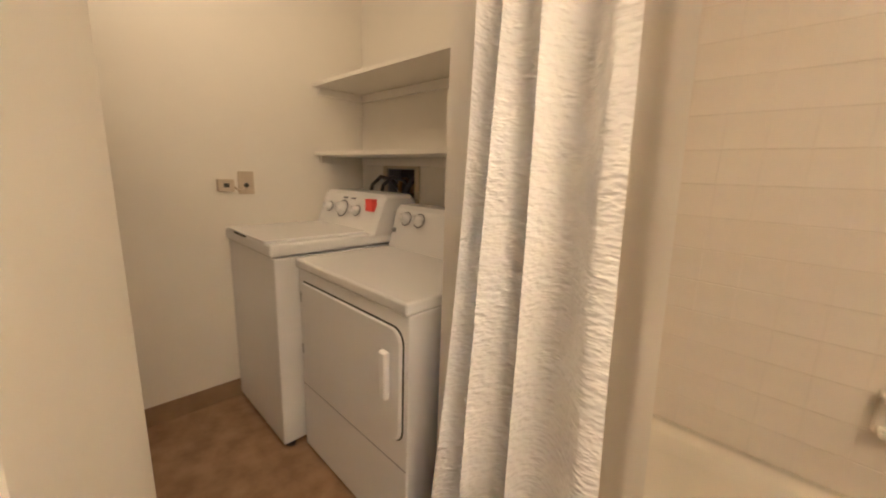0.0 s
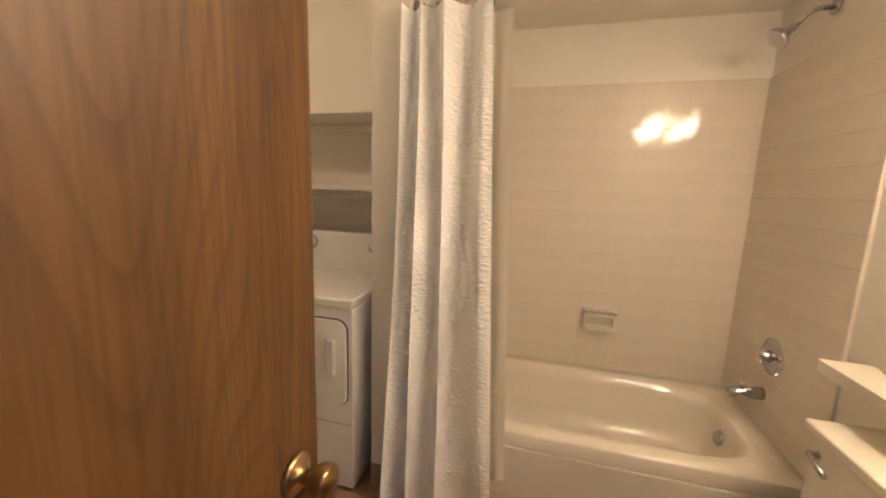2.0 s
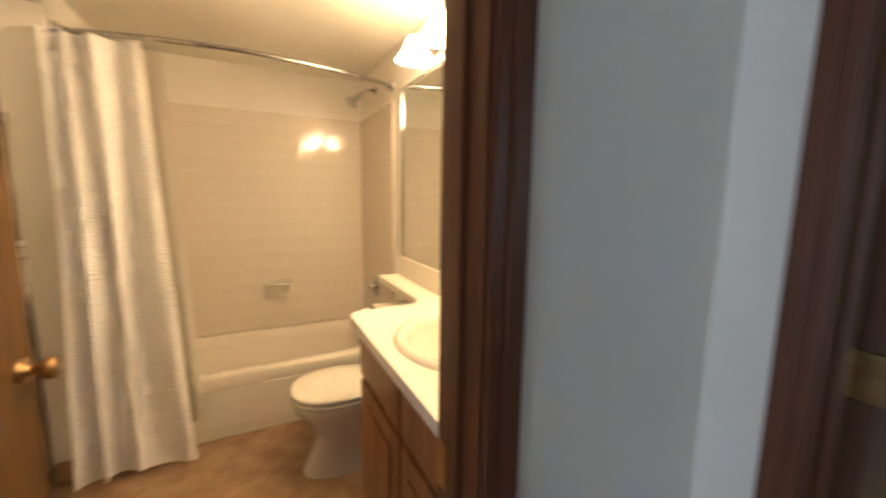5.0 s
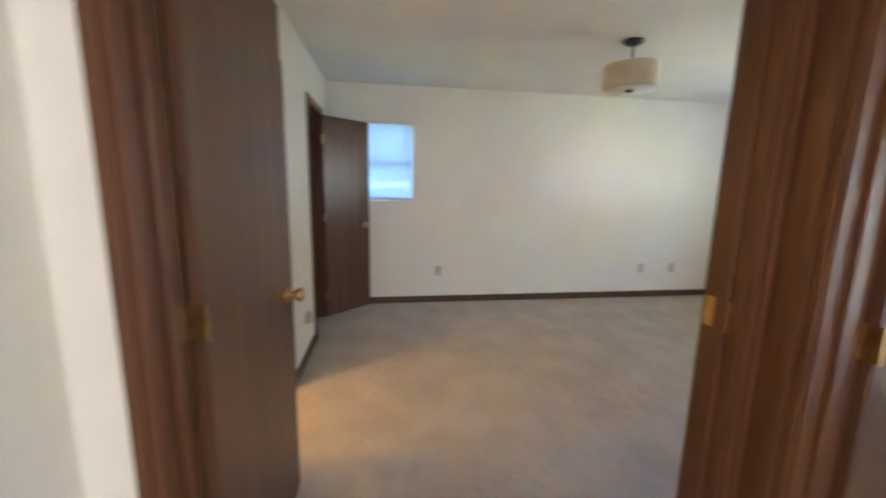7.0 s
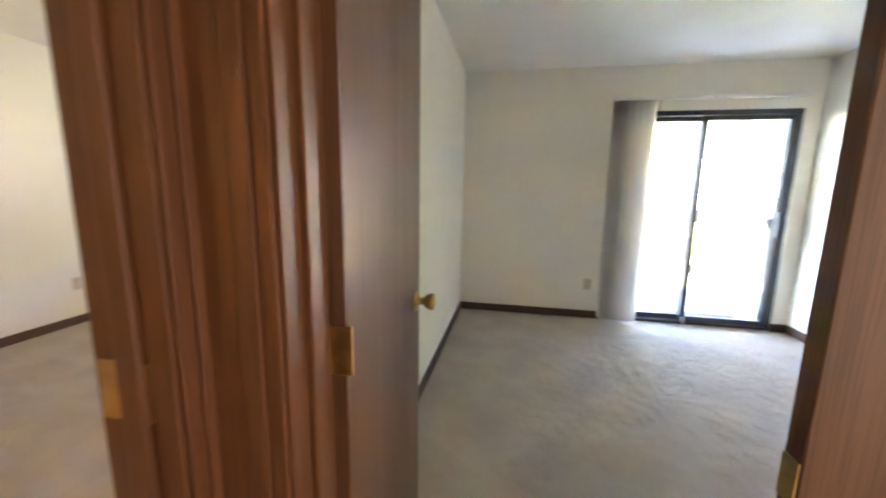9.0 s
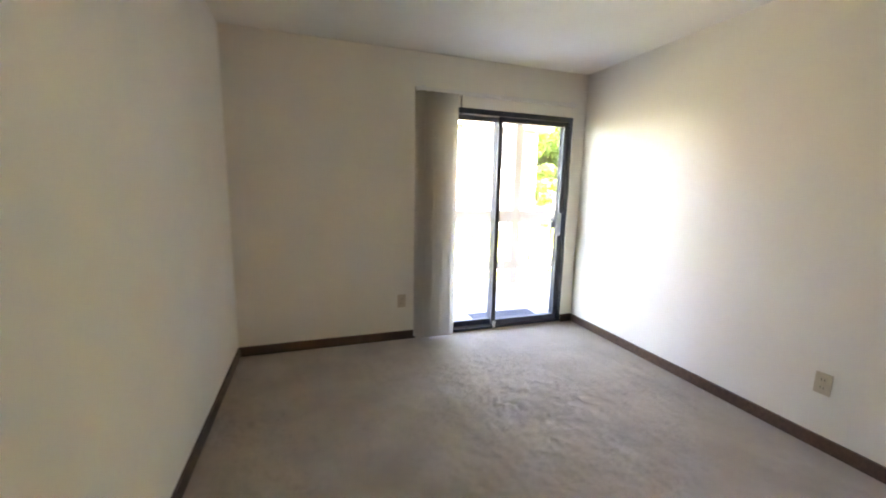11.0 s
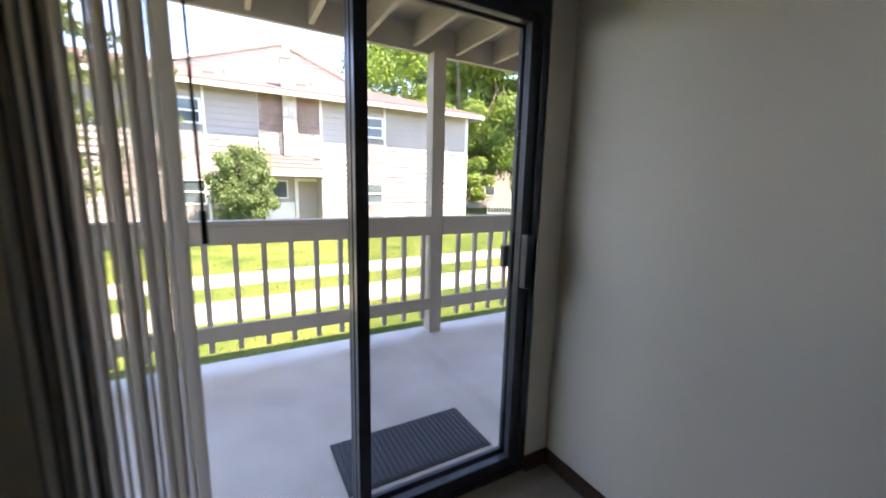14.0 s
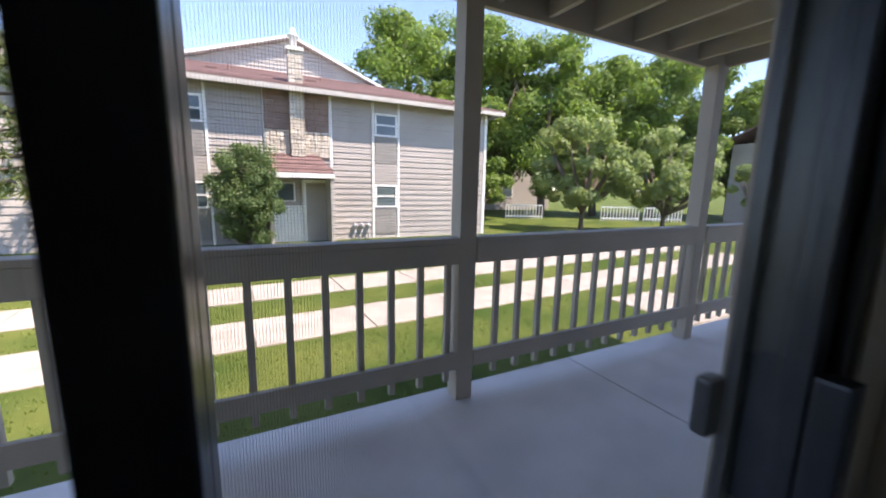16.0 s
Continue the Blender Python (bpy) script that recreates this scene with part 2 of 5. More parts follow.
CLOTH = fabric("white_seersucker", (0.95, 0.94, 0.93), 0.12, True)
BLINDVINYL = fabric("ivory_blind_fabric", (0.66, 0.62, 0.56), 0.36, False)
LINER = fabric("frosted_liner", (0.74, 0.70, 0.62), 0.5, False)


def glowing(name, color, strength, base=(0.9, 0.88, 0.82)):
    m, nt, b = material(name, base, 0.4)
    b.inputs["Emission Color"].default_value = (*color, 1)
    b.inputs["Emission Strength"].default_value = strength
    return m


SHADEGLOW = glowing("lit_frosted_glass", WARM, 1.0)
DRUM = mottled("cream_drum_fabric", (0.62, 0.53, 0.38), (0.68, 0.58, 0.43), 30, 0.8, 150, 0.2, 0.001)
BLINDSLAT = fabric("white_slat", (0.66, 0.69, 0.72), 0.004, False)
MIRROR = material("silvered_mirror", (0.86, 0.88, 0.86), 0.015, 1.0)[0]


# ---- building blocks ----
def box(bm, x0, x1, y0, y1, z0, z1):
    vs = [bm.verts.new((x, y, z)) for x in (x0, x1) for y in (y0, y1) for z in (z0, z1)]
    fs = [(0, 1, 3, 2), (4, 6, 7, 5), (0, 4, 5, 1), (2, 3, 7, 6), (0, 2, 6, 4), (1, 5, 7, 3)]
    out = [bm.faces.new([vs[i] for i in f]) for f in fs]
    return out


def boxes(*dims, bevel=0.0, seg=2):
    bm = bmesh.new()
    for d in dims:
        box(bm, *d)
    bmesh.ops.recalc_face_normals(bm, faces=bm.faces)
    if bevel:
        bmesh.ops.bevel(bm, geom=bm.edges[:], offset=bevel, segments=seg, profile=0.6, affect="EDGES")
    return bm


def ring(bm, c, u, v, r, n):
    return [bm.verts.new(c + u * (math.cos(2 * math.pi * i / n) * r) + v * (math.sin(2 * math.pi * i / n) * r)) for i in range(n)]


def tube(points, radii, n=14, caps=True, bm=None):
    """A round bar along points, with a radius at each."""
    bm = bm or bmesh.new()
    pts = [Vector(p) for p in points]
    if not isinstance(radii, (list, tuple)):
        radii = [radii] * len(pts)
    rings, u = [], None
    for i, p in enumerate(pts):
        d = (pts[min(i + 1, len(pts) - 1)] - pts[max(i - 1, 0)]).normalized()
        if u is None:
            u = d.orthogonal().normalized()
        u = (u - d * u.dot(d)).normalized()
        rings.append(ring(bm, p, u, d.cross(u), radii[i], n))
    for a, b in zip(rings, rings[1:]):
        for i in range(n):
            f = bm.faces.new((a[i], a[(i + 1) % n], b[(i + 1) % n], b[i]))
            f.smooth = True
    if caps:
        bm.faces.new(rings[0][::-1])
        bm.faces.new(rings[-1])
    return bm


def lathe(profile, at, axis, n=28, bm=None, sx=1.0):
    """Turns (radius, along) pairs round an axis."""
    bm = bm or bmesh.new()
    d = Vector(axis).normalized()
    u = d.orthogonal().normalized()
    w = d.cross(u)
    rings = [ring(bm, Vector(at) + d * h, u * sx, w, max(r, 1e-4), n) for r, h in profile]
    for a, b in zip(rings, rings[1:]):
        for i in range(n):
            f = bm.faces.new((a[i], a[(i + 1) % n], b[(i + 1) % n], b[i]))
            f.smooth = True
    bm.faces.new(rings[0][::-1])
    bm.faces.new(rings[-1])
    return bm


def grid_mesh(fn, nu, nv):
    bm = bmesh.new()
    vs = [[bm.verts.new(fn(i / nu, j / nv)) for j in range(nv + 1)] for i in range(nu + 1)]
    for i in range(nu):
        for j in range(nv):
            f = bm.faces.new((vs[i][j], vs[i + 1][j], vs[i + 1][j + 1], vs[i][j + 1]))
            f.smooth = True
    return bm


def link(name, bm, mat):
    me = bpy.data.meshes.new(name)
    bmesh.ops.recalc_face_normals(bm, faces=bm.faces)
    bm.to_mesh(me)
    bm.free()
    me.materials.append(mat)
    return new(name, me)


def structure(name, bm, mat, label="", category=""):
    return tagged(link(name, bm, mat), label, category, kind="structure")


def thing(name, label, category, at=(0, 0, 0), group="", kind=""):
    ob = new(name)
    ob.location = at
    ob.empty_display_size = 0.1
    return tagged(ob, label, category, group, kind)


def origin(ob):
    p = Vector((0, 0, 0))
    while ob:
        p += ob.location
        ob = ob.parent
    return p


def part(name, bm, mat, parent, label=""):
    """Links bm, drawn in world places, as one mesh under parent."""
    bmesh.ops.translate(bm, verts=bm.verts, vec=-origin(parent))
    ob = link(name, bm, mat)
    ob.parent = parent
    if label:
        ob["label"] = label
    return ob


def wall_bm(axis, c0, c1, a0, a1, z0, z1, holes=()):
    """A wall along an axis ('x' or 'y'), c0 to c1 thick, with holes (a0, a1, z0, z1) right through it."""
    bm = bmesh.new()
    cuts = sorted({a0, a1, *[v for h in holes for v in h[:2]]})
    for p, q in zip(cuts, cuts[1:]):
        zs = [z0]
        for h in sorted(holes, key=lambda h: h[2]):
            if h[0] < (p + q) / 2 < h[1]:
                zs += [h[2], h[3]]
        zs.append(z1)
        for lo, hi in zip(zs[::2], zs[1::2]):
            if hi - lo > 1e-4:
                box(bm, *((p, q, c0, c1) if axis == "x" else (c0, c1, p, q)), lo, hi)
    bmesh.ops.remove_doubles(bm, verts=bm.verts, dist=1e-5)
    return bm


# ---- the large structure ----
H = 2.44
BH = 2.20
structure("floor_bathroom", boxes((-2.41, 0.87, -0.925, 1.73, -0.12, 0.0)), VINYL, "mottled brown sheet vinyl floor", "floor")
structure("floor_carpet", boxes((-2.41, 4.42, -6.25, -0.925, -0.12, 0.0), (0.87, 4.42, -0.925, 1.0, -0.12, 0.0)), CARPET, "worn beige wall-to-wall cut pile carpet", "carpet")
structure("ceiling_bedrooms", boxes((-2.41, 4.42, -6.25, -0.925, H, H + 0.12)), CEIL, "white textured plaster ceiling", "ceiling")
structure("ceiling_closets", boxes((0.87, 4.42, -0.925, 1.0, H, H + 0.12)), CEIL, "white plaster ceiling", "ceiling")
structure("ceiling_bathroom", boxes((-0.76, 0.75, -0.865, 1.61, BH, BH + 0.1)), PAINT, "cream painted dropped bathroom ceiling", "ceiling")
structure("ceiling_laundry", boxes((-2.41, 0.87, -0.925, 1.73, H, H + 0.12)), PAINT, "cream painted laundry ceiling", "ceiling")
DOOR_H = 2.05
structure("wall_north", wall_bm("x", -0.985, -0.865, -2.294, 4.286, 0, H, [(-0.62, 0.235, 0, DOOR_H), (1.70, 2.43, 0, DOOR_H), (3.27, 3.88, 0, DOOR_H)]), PAINT, "off-white painted wall with dark wood doorways", "wall")
bm = wall_bm("y", -0.91, -0.76, 0.1305, 1.61, 0, H, [(0.1305, 0.82, 0, 2.09)])
# the pier beside the door, with a splayed end towards the laundry
PIER = [(-0.91, -0.865), (-0.71, -0.865), (-0.71, 0.002), (-0.91, 0.13)]
lo, hi = ([bm.verts.new((x, y, z)) for x, y in PIER] for z in (0, H))
bm.faces.new(lo[::-1])
bm.faces.new(hi)
for i in range(4):
    bm.faces.new((lo[i], lo[(i + 1) % 4], hi[(i + 1) % 4], hi[i]))
structure("wall_bath_west", bm, PAINT, "cream painted wall with an opening to the laundry", "wall")
structure("wall_bath_back", wall_bm("x", 1.61, 1.73, -0.91, 0.87, 0, H), PAINT, "cream painted wall behind the bathtub", "wall")
structure("wall_laundry_back", wall_bm("x", 1.46, 1.73, -2.294, -0.91, 0, H, [(-2.025, -1.775, 1.08, 1.265)]), PAINT, "cream painted laundry wall with a recessed valve box", "wall")
structure("wall_laundry_west", wall_bm("y", -2.41, -2.294, -2.58, 1.73, 0, H, [(-2.5, -1.05, 0, 2.3)]), PAINT, "cream painted laundry and hall wall", "wall")
structure("wall_bath_east", wall_bm("y", 0.75, 0.87, -0.865, 1.73, 0, H), PAINT, "cream painted bathroom wall behind vanity and shower", "wall")
structure("wall_hall_east", wall_bm("y", 0.755, 0.875, -2.70, -0.985, 0, H, [(-2.54, -1.135, 0, DOOR_H)]), PAINT, "off-white hall wall with a double doorway", "wall")
structure("wall_hall_south", wall_bm("x", -2.70, -2.58, -2.41, 0.755, 0, H, [(-0.69, 0.645, 0, DOOR_H)]), PAINT, "off-white hall wall with a double doorway", "wall")
structure("wall_between_bedrooms", wall_bm("y", 0.872, 0.99, -6.10, -2.70, 0, H), PAINT, "off-white wall between the bedrooms", "wall")
structure("wall_bedroom_west", wall_bm("y", -2.41, -2.245, -6.25, -2.70, 0, H), PAINT, "plain off-white painted wall", "wall")
structure("wall_south", wall_bm("x", -6.25, -6.10, -2.245, 4.286, 0, H, [(-2.11, -0.55, 0, 2.04), (2.3, 3.2, 1.1, 2.0)]), PAINT, "off-white outer wall with a sliding glass door", "wall")
structure("wall_east", wall_bm("y", 4.286, 4.45, -6.25, 1.0, 0, H, [(-1.91, -1.26, 1.20, 2.05)]), PAINT, "off-white outer wall with a small window", "wall")
structure("wall_closet_north", wall_bm("x", 0.9, 1.0, 0.87, 4.286, 0, H), PAINT, "off-white closet wall", "wall")
structure("wall_closet_divider", wall_bm("y", 2.85, 2.95, -0.865, 0.9, 0, H), PAINT, "off-white closet wall", "wall")

# unseen room added past the hall, its plain walls keeping outdoor light out
structure("floor_unseen_room", boxes((-5.9, -2.41, -3.2, 1.0, -0.12, -0.002)), CARPET, "beige carpet of an unseen room past the hall", "carpet")
structure("ceiling_unseen_room", boxes((-6.02, -2.41, -3.32, 1.12, H, H + 0.12)), CEIL, "white ceiling of an unseen room past the hall", "ceiling")
structure("wall_unseen_west", boxes((-6.02, -5.9, -3.2, 1.0, 0, H)), PAINT, "off-white wall of an unseen room past the hall", "wall")
structure("wall_unseen_north", boxes((-6.02, -2.41, 1.0, 1.12, 0, H)), PAINT, "off-white wall of an unseen room past the hall", "wall")
structure("wall_unseen_south", boxes((-6.02, -2.41, -3.32, -3.2, 0, H)), PAINT, "off-white wall of an unseen room past the hall", "wall")


def baseboard(a, b, mat=BASE, h=0.078, t=0.012):
    """A low board along a wall face from a to b, let into it by half."""
    a, b = Vector((*a, 0)), Vector((*b, 0))
    d = (b - a).normalized()
    s = Vector((-d.y, d.x, 0)) * t
    bm = bmesh.new()
    lo = [a - s, b - s, b + s, a + s]
    v0 = [bm.verts.new(p + Vector((0, 0, 0.001))) for p in lo]
    v1 = [bm.verts.new(p + Vector((0, 0, h))) for p in lo]
    for i in range(4):
        bm.faces.new((v0[i], v0[(i + 1) % 4], v1[(i + 1) % 4], v1[i]))
    bm.faces.new(v1)
    bm.faces.new(v0[::-1])
    return structure("baseboard", bm, mat, "thin dark-stained wooden baseboard", "baseboard")


for a, b in (((0.872, -2.72), (0.872, -6.10)), ((0.872, -6.10), (-0.55, -6.10)), ((-2.11, -6.10), (-2.245, -6.10)), ((-2.245, -6.10), (-2.245, -2.70)),
             ((-2.245, -2.70), (-0.76, -2.70)), ((4.286, -6.10), (4.286, -0.985)), ((3.20, -0.985), (2.50, -0.985)), ((1.64, -0.985), (0.96, -0.985)), ((0.99, -6.10), (4.286, -6.10)), ((0.99, -3.3), (0.99, -6.1)), ((0.29, -0.985), (0.755, -0.985))):
    baseboard(a, b)
VINYLBASE = mottled("vinyl_cove_base", (0.26, 0.17, 0.10), (0.32, 0.22, 0.13), 8, 0.5)
for a, b in (((-2.294, 1.46), (-2.294, -0.865)), ((-0.909, 0.82), (-0.761, 0.82)), ((-0.71, -0.80), (-0.71, 0.0)), ((-0.712, 0.003), (-0.908, 0.129))):
    baseboard(a, b, VINYLBASE, 0.10, 0.006)


def casing(name, axis, face, out, a0, a1, depth, jamb_mat=TRIM, sides="lrt"):
    """Jambs through a wall and a moulded casing on both of its faces. face: first wall face, out: second one."""
    root = thing(name, "dark-stained wooden door frame with moulded casing", "door frame", kind="structure")
    lo, hi = min(face, out), max(face, out)

    def slab(p, q, c0, c1, z0, z1):
        return (p, q, c0, c1, z0, z1) if axis == "x" else (c0, c1, p, q, z0, z1)
    part("jamb", boxes(slab(a0 - 0.02, a0, lo - 0.002, hi + 0.002, 0, DOOR_H), bevel=0.002), jamb_mat, root)
    part("jamb", boxes(slab(a1, a1 + 0.02, lo - 0.002, hi + 0.002, 0, DOOR_H), bevel=0.002), jamb_mat, root)
    part("head_jamb", boxes(slab(a0, a1, lo - 0.002, hi + 0.002, DOOR_H - 0.02, DOOR_H - 0.001), bevel=0.002), jamb_mat, root)
    mid = (lo + hi) / 2
    for p, q in ((a0, a0 + 0.011), (a1 - 0.011, a1)):
        part("door_stop", boxes(slab(p, q, mid - 0.02, mid + 0.016, 0, DOOR_H - 0.02), bevel=0.003), jamb_mat, root)
    for c, s in ((lo, -1), (hi, 1)):
        for e, d in ((a0, -1), (a1, 1)):
            u, w = sorted((e + d * 0.006, e + d * 0.06))
            v = sorted((e + d * 0.03, e + d * 0.06))
            bm = boxes(slab(u, w, *sorted((c + s * 0.002, c + s * 0.011)), 0, DOOR_H + 0.04), slab(*v, *sorted((c + s * 0.012, c + s * 0.018)), 0, DOOR_H + 0.04), bevel=0.003)
            part("side_casing", bm, jamb_mat, root)
        part("head_casing", boxes(slab(a0 - 0.004, a1 + 0.004, *sorted((c + s * 0.002, c + s * 0.013)), DOOR_H - 0.014, DOOR_H + 0.04), bevel=0.003), jamb_mat, root)
    return root


casing("door_frame_bathroom", "x", -0.985, -0.865, -0.60, 0.215, 0.12)
casing("door_frame_bedroom_east", "y", 0.755, 0.875, -2.52, -1.155, 0.12)
casing("door_frame_bedroom_south", "x", -2.70, -2.58, -0.67, 0.625, 0.12)
structure("corner_trim", boxes((0.686, 0.754, -2.579, -2.567, 0, DOOR_H + 0.04), bevel=0.002), TRIM, "dark-stained wooden corner trim", "trim")
casing("door_frame_dressing", "x", -0.985, -0.865, 1.72, 2.41, 0.12)
casing("door_frame_closet", "x", -0.985, -0.865, 3.29, 3.86, 0.12)


def door(name, pivot, angle, width, mat, label, knob_side=True, knob_z=0.93, thick=0.035, hinges=True, group=""):
    """A flush door hung at pivot; angle: the way that the leaf points, in degrees from +x."""
    root = thing(name, label, "door", group=group)
    root.location = (pivot[0], pivot[1], 0)
    root.rotation_euler = (0, 0, radians(angle))
    bm = boxes((0.004, width, -thick / 2, thick / 2, 0.012, 2.025), bevel=0.002, seg=1)

    def add(n, b, m, parent=root, label=""):
        ob = link(n, b, m)
        ob.parent = parent
        if label:
            ob["label"] = label
        return ob
    add("door_leaf", bm, mat)
    if knob_side:
        for s in (1, -1):
            prof = [(0.0, 0.0), (0.033, 0.0), (0.033, 0.004), (0.028, 0.009), (0.013, 0.012), (0.011, 0.026), (0.019, 0.032), (0.027, 0.046), (0.028, 0.058), (0.024, 0.064), (0.0, 0.066)]
            add("door_knob", lathe(prof, (width - 0.062, s * thick / 2, knob_z), (0, s, 0), 28), BRASS, label="polished brass door knob")
        add("latch_plate", boxes((width, width + 0.002, -0.012, 0.012, knob_z - 0.03, knob_z + 0.03)), BRASS)
    if hinges:
        for z in (0.24, 1.04, 1.80):
            bm = boxes((-0.003, 0.003, -0.03, 0.03, z - 0.044, z + 0.044), bevel=0.001, seg=1)
            tube([(0.0, thick / 2 + 0.006, z - 0.045), (0.0, thick / 2 + 0.006, z + 0.045)], 0.006, 10, True, bm)
            add("hinge", bm, BRASS, label="brass butt hinge")
    return root


door("door_bathroom", (-0.584, -0.855), 90, 0.766, OAK, "open oak-veneer flush door with a brass knob", knob_z=0.90)
door("door_bedroom_east", (0.882, -1.168), -3.0, 0.68, WALNUT, "open dark brown flush double-door leaf", group="bedroom doors")
door("door_bedroom_east", (0.885, -2.535), -94, 0.66, WALNUT, "open dark brown flush double-door leaf folded back", hinges=False, group="bedroom doors")
door("door_bedroom_south", (0.618, -2.705), -86.5, 0.665, WALNUT, "open brown flush double-door leaf with brass knob", group="bedroom doors", knob_z=0.945)
door("door_bedroom_south", (-0.665, -2.68), 0, 0.605, WALNUT, "closed brown flush double-door leaf", group="bedroom doors", knob_side=False)
door("door_closet", (3.865, -0.99), -47.5, 0.57, WALNUT, "half-open dark brown closet door with brass knob", knob_z=0.93)
part("hinge_leaf", boxes((0.79, 0.872, -2.522, -2.519, 1.0, 1.085)), BRASS, thing("jamb_hinge", "brass hinge leaf on the door jamb", "hinge"))
part("plate", boxes((-0.0595, -0.057, -2.695, -2.665, 0.90, 0.965)), BRASS, thing("strike_plate", "brass strike plate on the closed door leaf", "strike plate"))
part("plate", boxes((0.211, 0.2145, -0.90, -0.872, 0.86, 0.94), (0.2115, 0.214, -0.905, -0.9, 0.885, 0.915)), BRASS, thing("strike_plate", "brass strike plate on the bathroom jamb", "strike plate"))


# ---- bathroom and laundry ----
def superloop(bm, cx, cy, hx, hy, power, z, n=64):
    out = []
    for i in range(n):
        a = 2 * math.pi * i / n
        c, s = math.cos(a), math.sin(a)
        out.append(bm.verts.new((cx + hx * math.copysign(abs(c) ** (2 / power), c), cy + hy * math.copysign(abs(s) ** (2 / power), s), z)))
    return out


def loft(bm, loops, smooth=True, close=False):
    n = len(loops[0])
    for a, b in zip(loops, loops[1:]):
        for i in range(n):
            f = bm.faces.new((a[i], a[(i + 1) % n], b[(i + 1) % n], b[i]))
            f.smooth = smooth
    if close:
        bm.faces.new(loops[-1])


tub = thing("bathtub", "cream enamelled steel bathtub with sloping end", "bathtub")
bm = bmesh.new()
TX, TY = -0.01, 1.235
loft(bm, [superloop(bm, TX, TY, 0.757, 0.372, 60, 0.30), superloop(bm, TX, TY, 0.757, 0.372, 60, 0.352), superloop(bm, TX, TY, 0.752, 0.367, 40, 0.362), superloop(bm, TX, TY, 0.66, 0.295, 6, 0.362),
          superloop(bm, TX, TY, 0.645, 0.28, 5, 0.352), superloop(bm, TX, TY, 0.63, 0.265, 4.5, 0.30), superloop(bm, TX + 0.02, TY, 0.59, 0.24, 4, 0.14),
          superloop(bm, TX + 0.03, TY, 0.55, 0.21, 3.5, 0.08), superloop(bm, TX + 0.04, TY, 0.40, 0.14, 3, 0.065)], close=True)
part("basin", bm, PORCELAIN, tub)
part("apron", boxes((-0.757, 0.747, 0.868, 0.90, 0.0, 0.345), (-0.72, 0.71, 0.861, 0.87, 0.06, 0.29), bevel=0.006), PORCELAIN, tub)
part("overflow_plate", lathe([(0.0, 0), (0.036, 0), (0.036, 0.006), (0.03, 0.012), (0.0, 0.014)], (0.605, 1.235, 0.275), (-1, 0, 0.25)), CHROME, tub)

wall_tiles = thing("tile_surround", "glossy cream square wall tiles around the bathtub", "wall tiles", kind="structure")
part("grout_bed", boxes((-0.758, 0.748, 1.5982, 1.6095, 0.362, 1.905), (0.7385, 0.7495, 0.86, 1.598, 0.362, 1.905), (-0.7595, -0.753, 0.86, 1.598, 0.362, 1.905)), GROUT, wall_tiles)

dish = thing("soap_dish", "cream ceramic recessed soap dish with grab bar", "soap dish", (0.104, 1.60, 0.66))
part("back_plate", boxes((0.019, 0.036, 1.560, 1.597, 0.60, 0.715), (0.172, 0.189, 1.560, 1.597, 0.60, 0.715), (0.036, 0.172, 1.560, 1.597, 0.70, 0.715), (0.036, 0.172, 1.560, 1.597, 0.60, 0.615), (0.036, 0.172, 1.590, 1.597, 0.615, 0.70), bevel=0.003), PORCELAIN, dish)
part("tray", boxes((0.028, 0.18, 1.515, 1.565, 0.606, 0.624), (0.028, 0.18, 1.512, 1.522, 0.624, 0.638), bevel=0.005), PORCELAIN, dish)
part("grab_bar", tube([(0.026, 1.565, 0.70), (0.03, 1.52, 0.695), (0.178, 1.52, 0.695), (0.182, 1.565, 0.70)], 0.008), PORCELAIN, dish)

arm = thing("wall_shower", "chrome shower head on a bent arm", "shower head", (0.743, 1.22, 2.05))
part("flange", lathe([(0.0, 0), (0.03, 0), (0.028, 0.006), (0.012, 0.01)], (0.743, 1.22, 2.05), (-1, 0, 0), 20), CHROME, arm)
part("arm", tube([(0.743, 1.22, 2.05), (0.68, 1.22, 2.045), (0.65, 1.22, 2.02), (0.625, 1.22, 1.99)], 0.0095), CHROME, arm)
part("head", lathe([(0.012, 0), (0.016, 0.012), (0.013, 0.022), (0.03, 0.05), (0.044, 0.066), (0.044, 0.074), (0.038, 0.077), (0.0, 0.078)], (0.628, 1.22, 1.995), (-0.75, 0, -0.66), 28), CHROME, arm)
valve = thing("shower_valve", "round chrome shower valve with lever handle", "shower valve", (0.743, 1.216, 0.695))
part("escutcheon", lathe([(0.0, 0), (0.085, 0), (0.084, 0.004), (0.06, 0.012), (0.03, 0.016), (0.0, 0.017)], (0.743, 1.216, 0.695), (-1, 0, 0), 36), CHROME, valve)
part("handle", lathe([(0.026, 0.015), (0.024, 0.03), (0.02, 0.05), (0.014, 0.056), (0.0, 0.057)], (0.743, 1.216, 0.695), (-1, 0, 0), 24), CHROME, valve)
part("lever", tube([(0.69, 1.216, 0.695), (0.685, 1.19, 0.69), (0.68, 1.165, 0.68)], [0.009, 0.008, 0.006]), CHROME, valve)
spout = thing("tub_spout", "short chrome spout over the bathtub", "tub spout", (0.743, 1.24, 0.51))
part("body", tube([(0.744, 1.24, 0.515), (0.68, 1.24, 0.513), (0.63, 1.24, 0.505), (0.605, 1.24, 0.495)], [0.027, 0.026, 0.024, 0.019], 20), CHROME, spout)

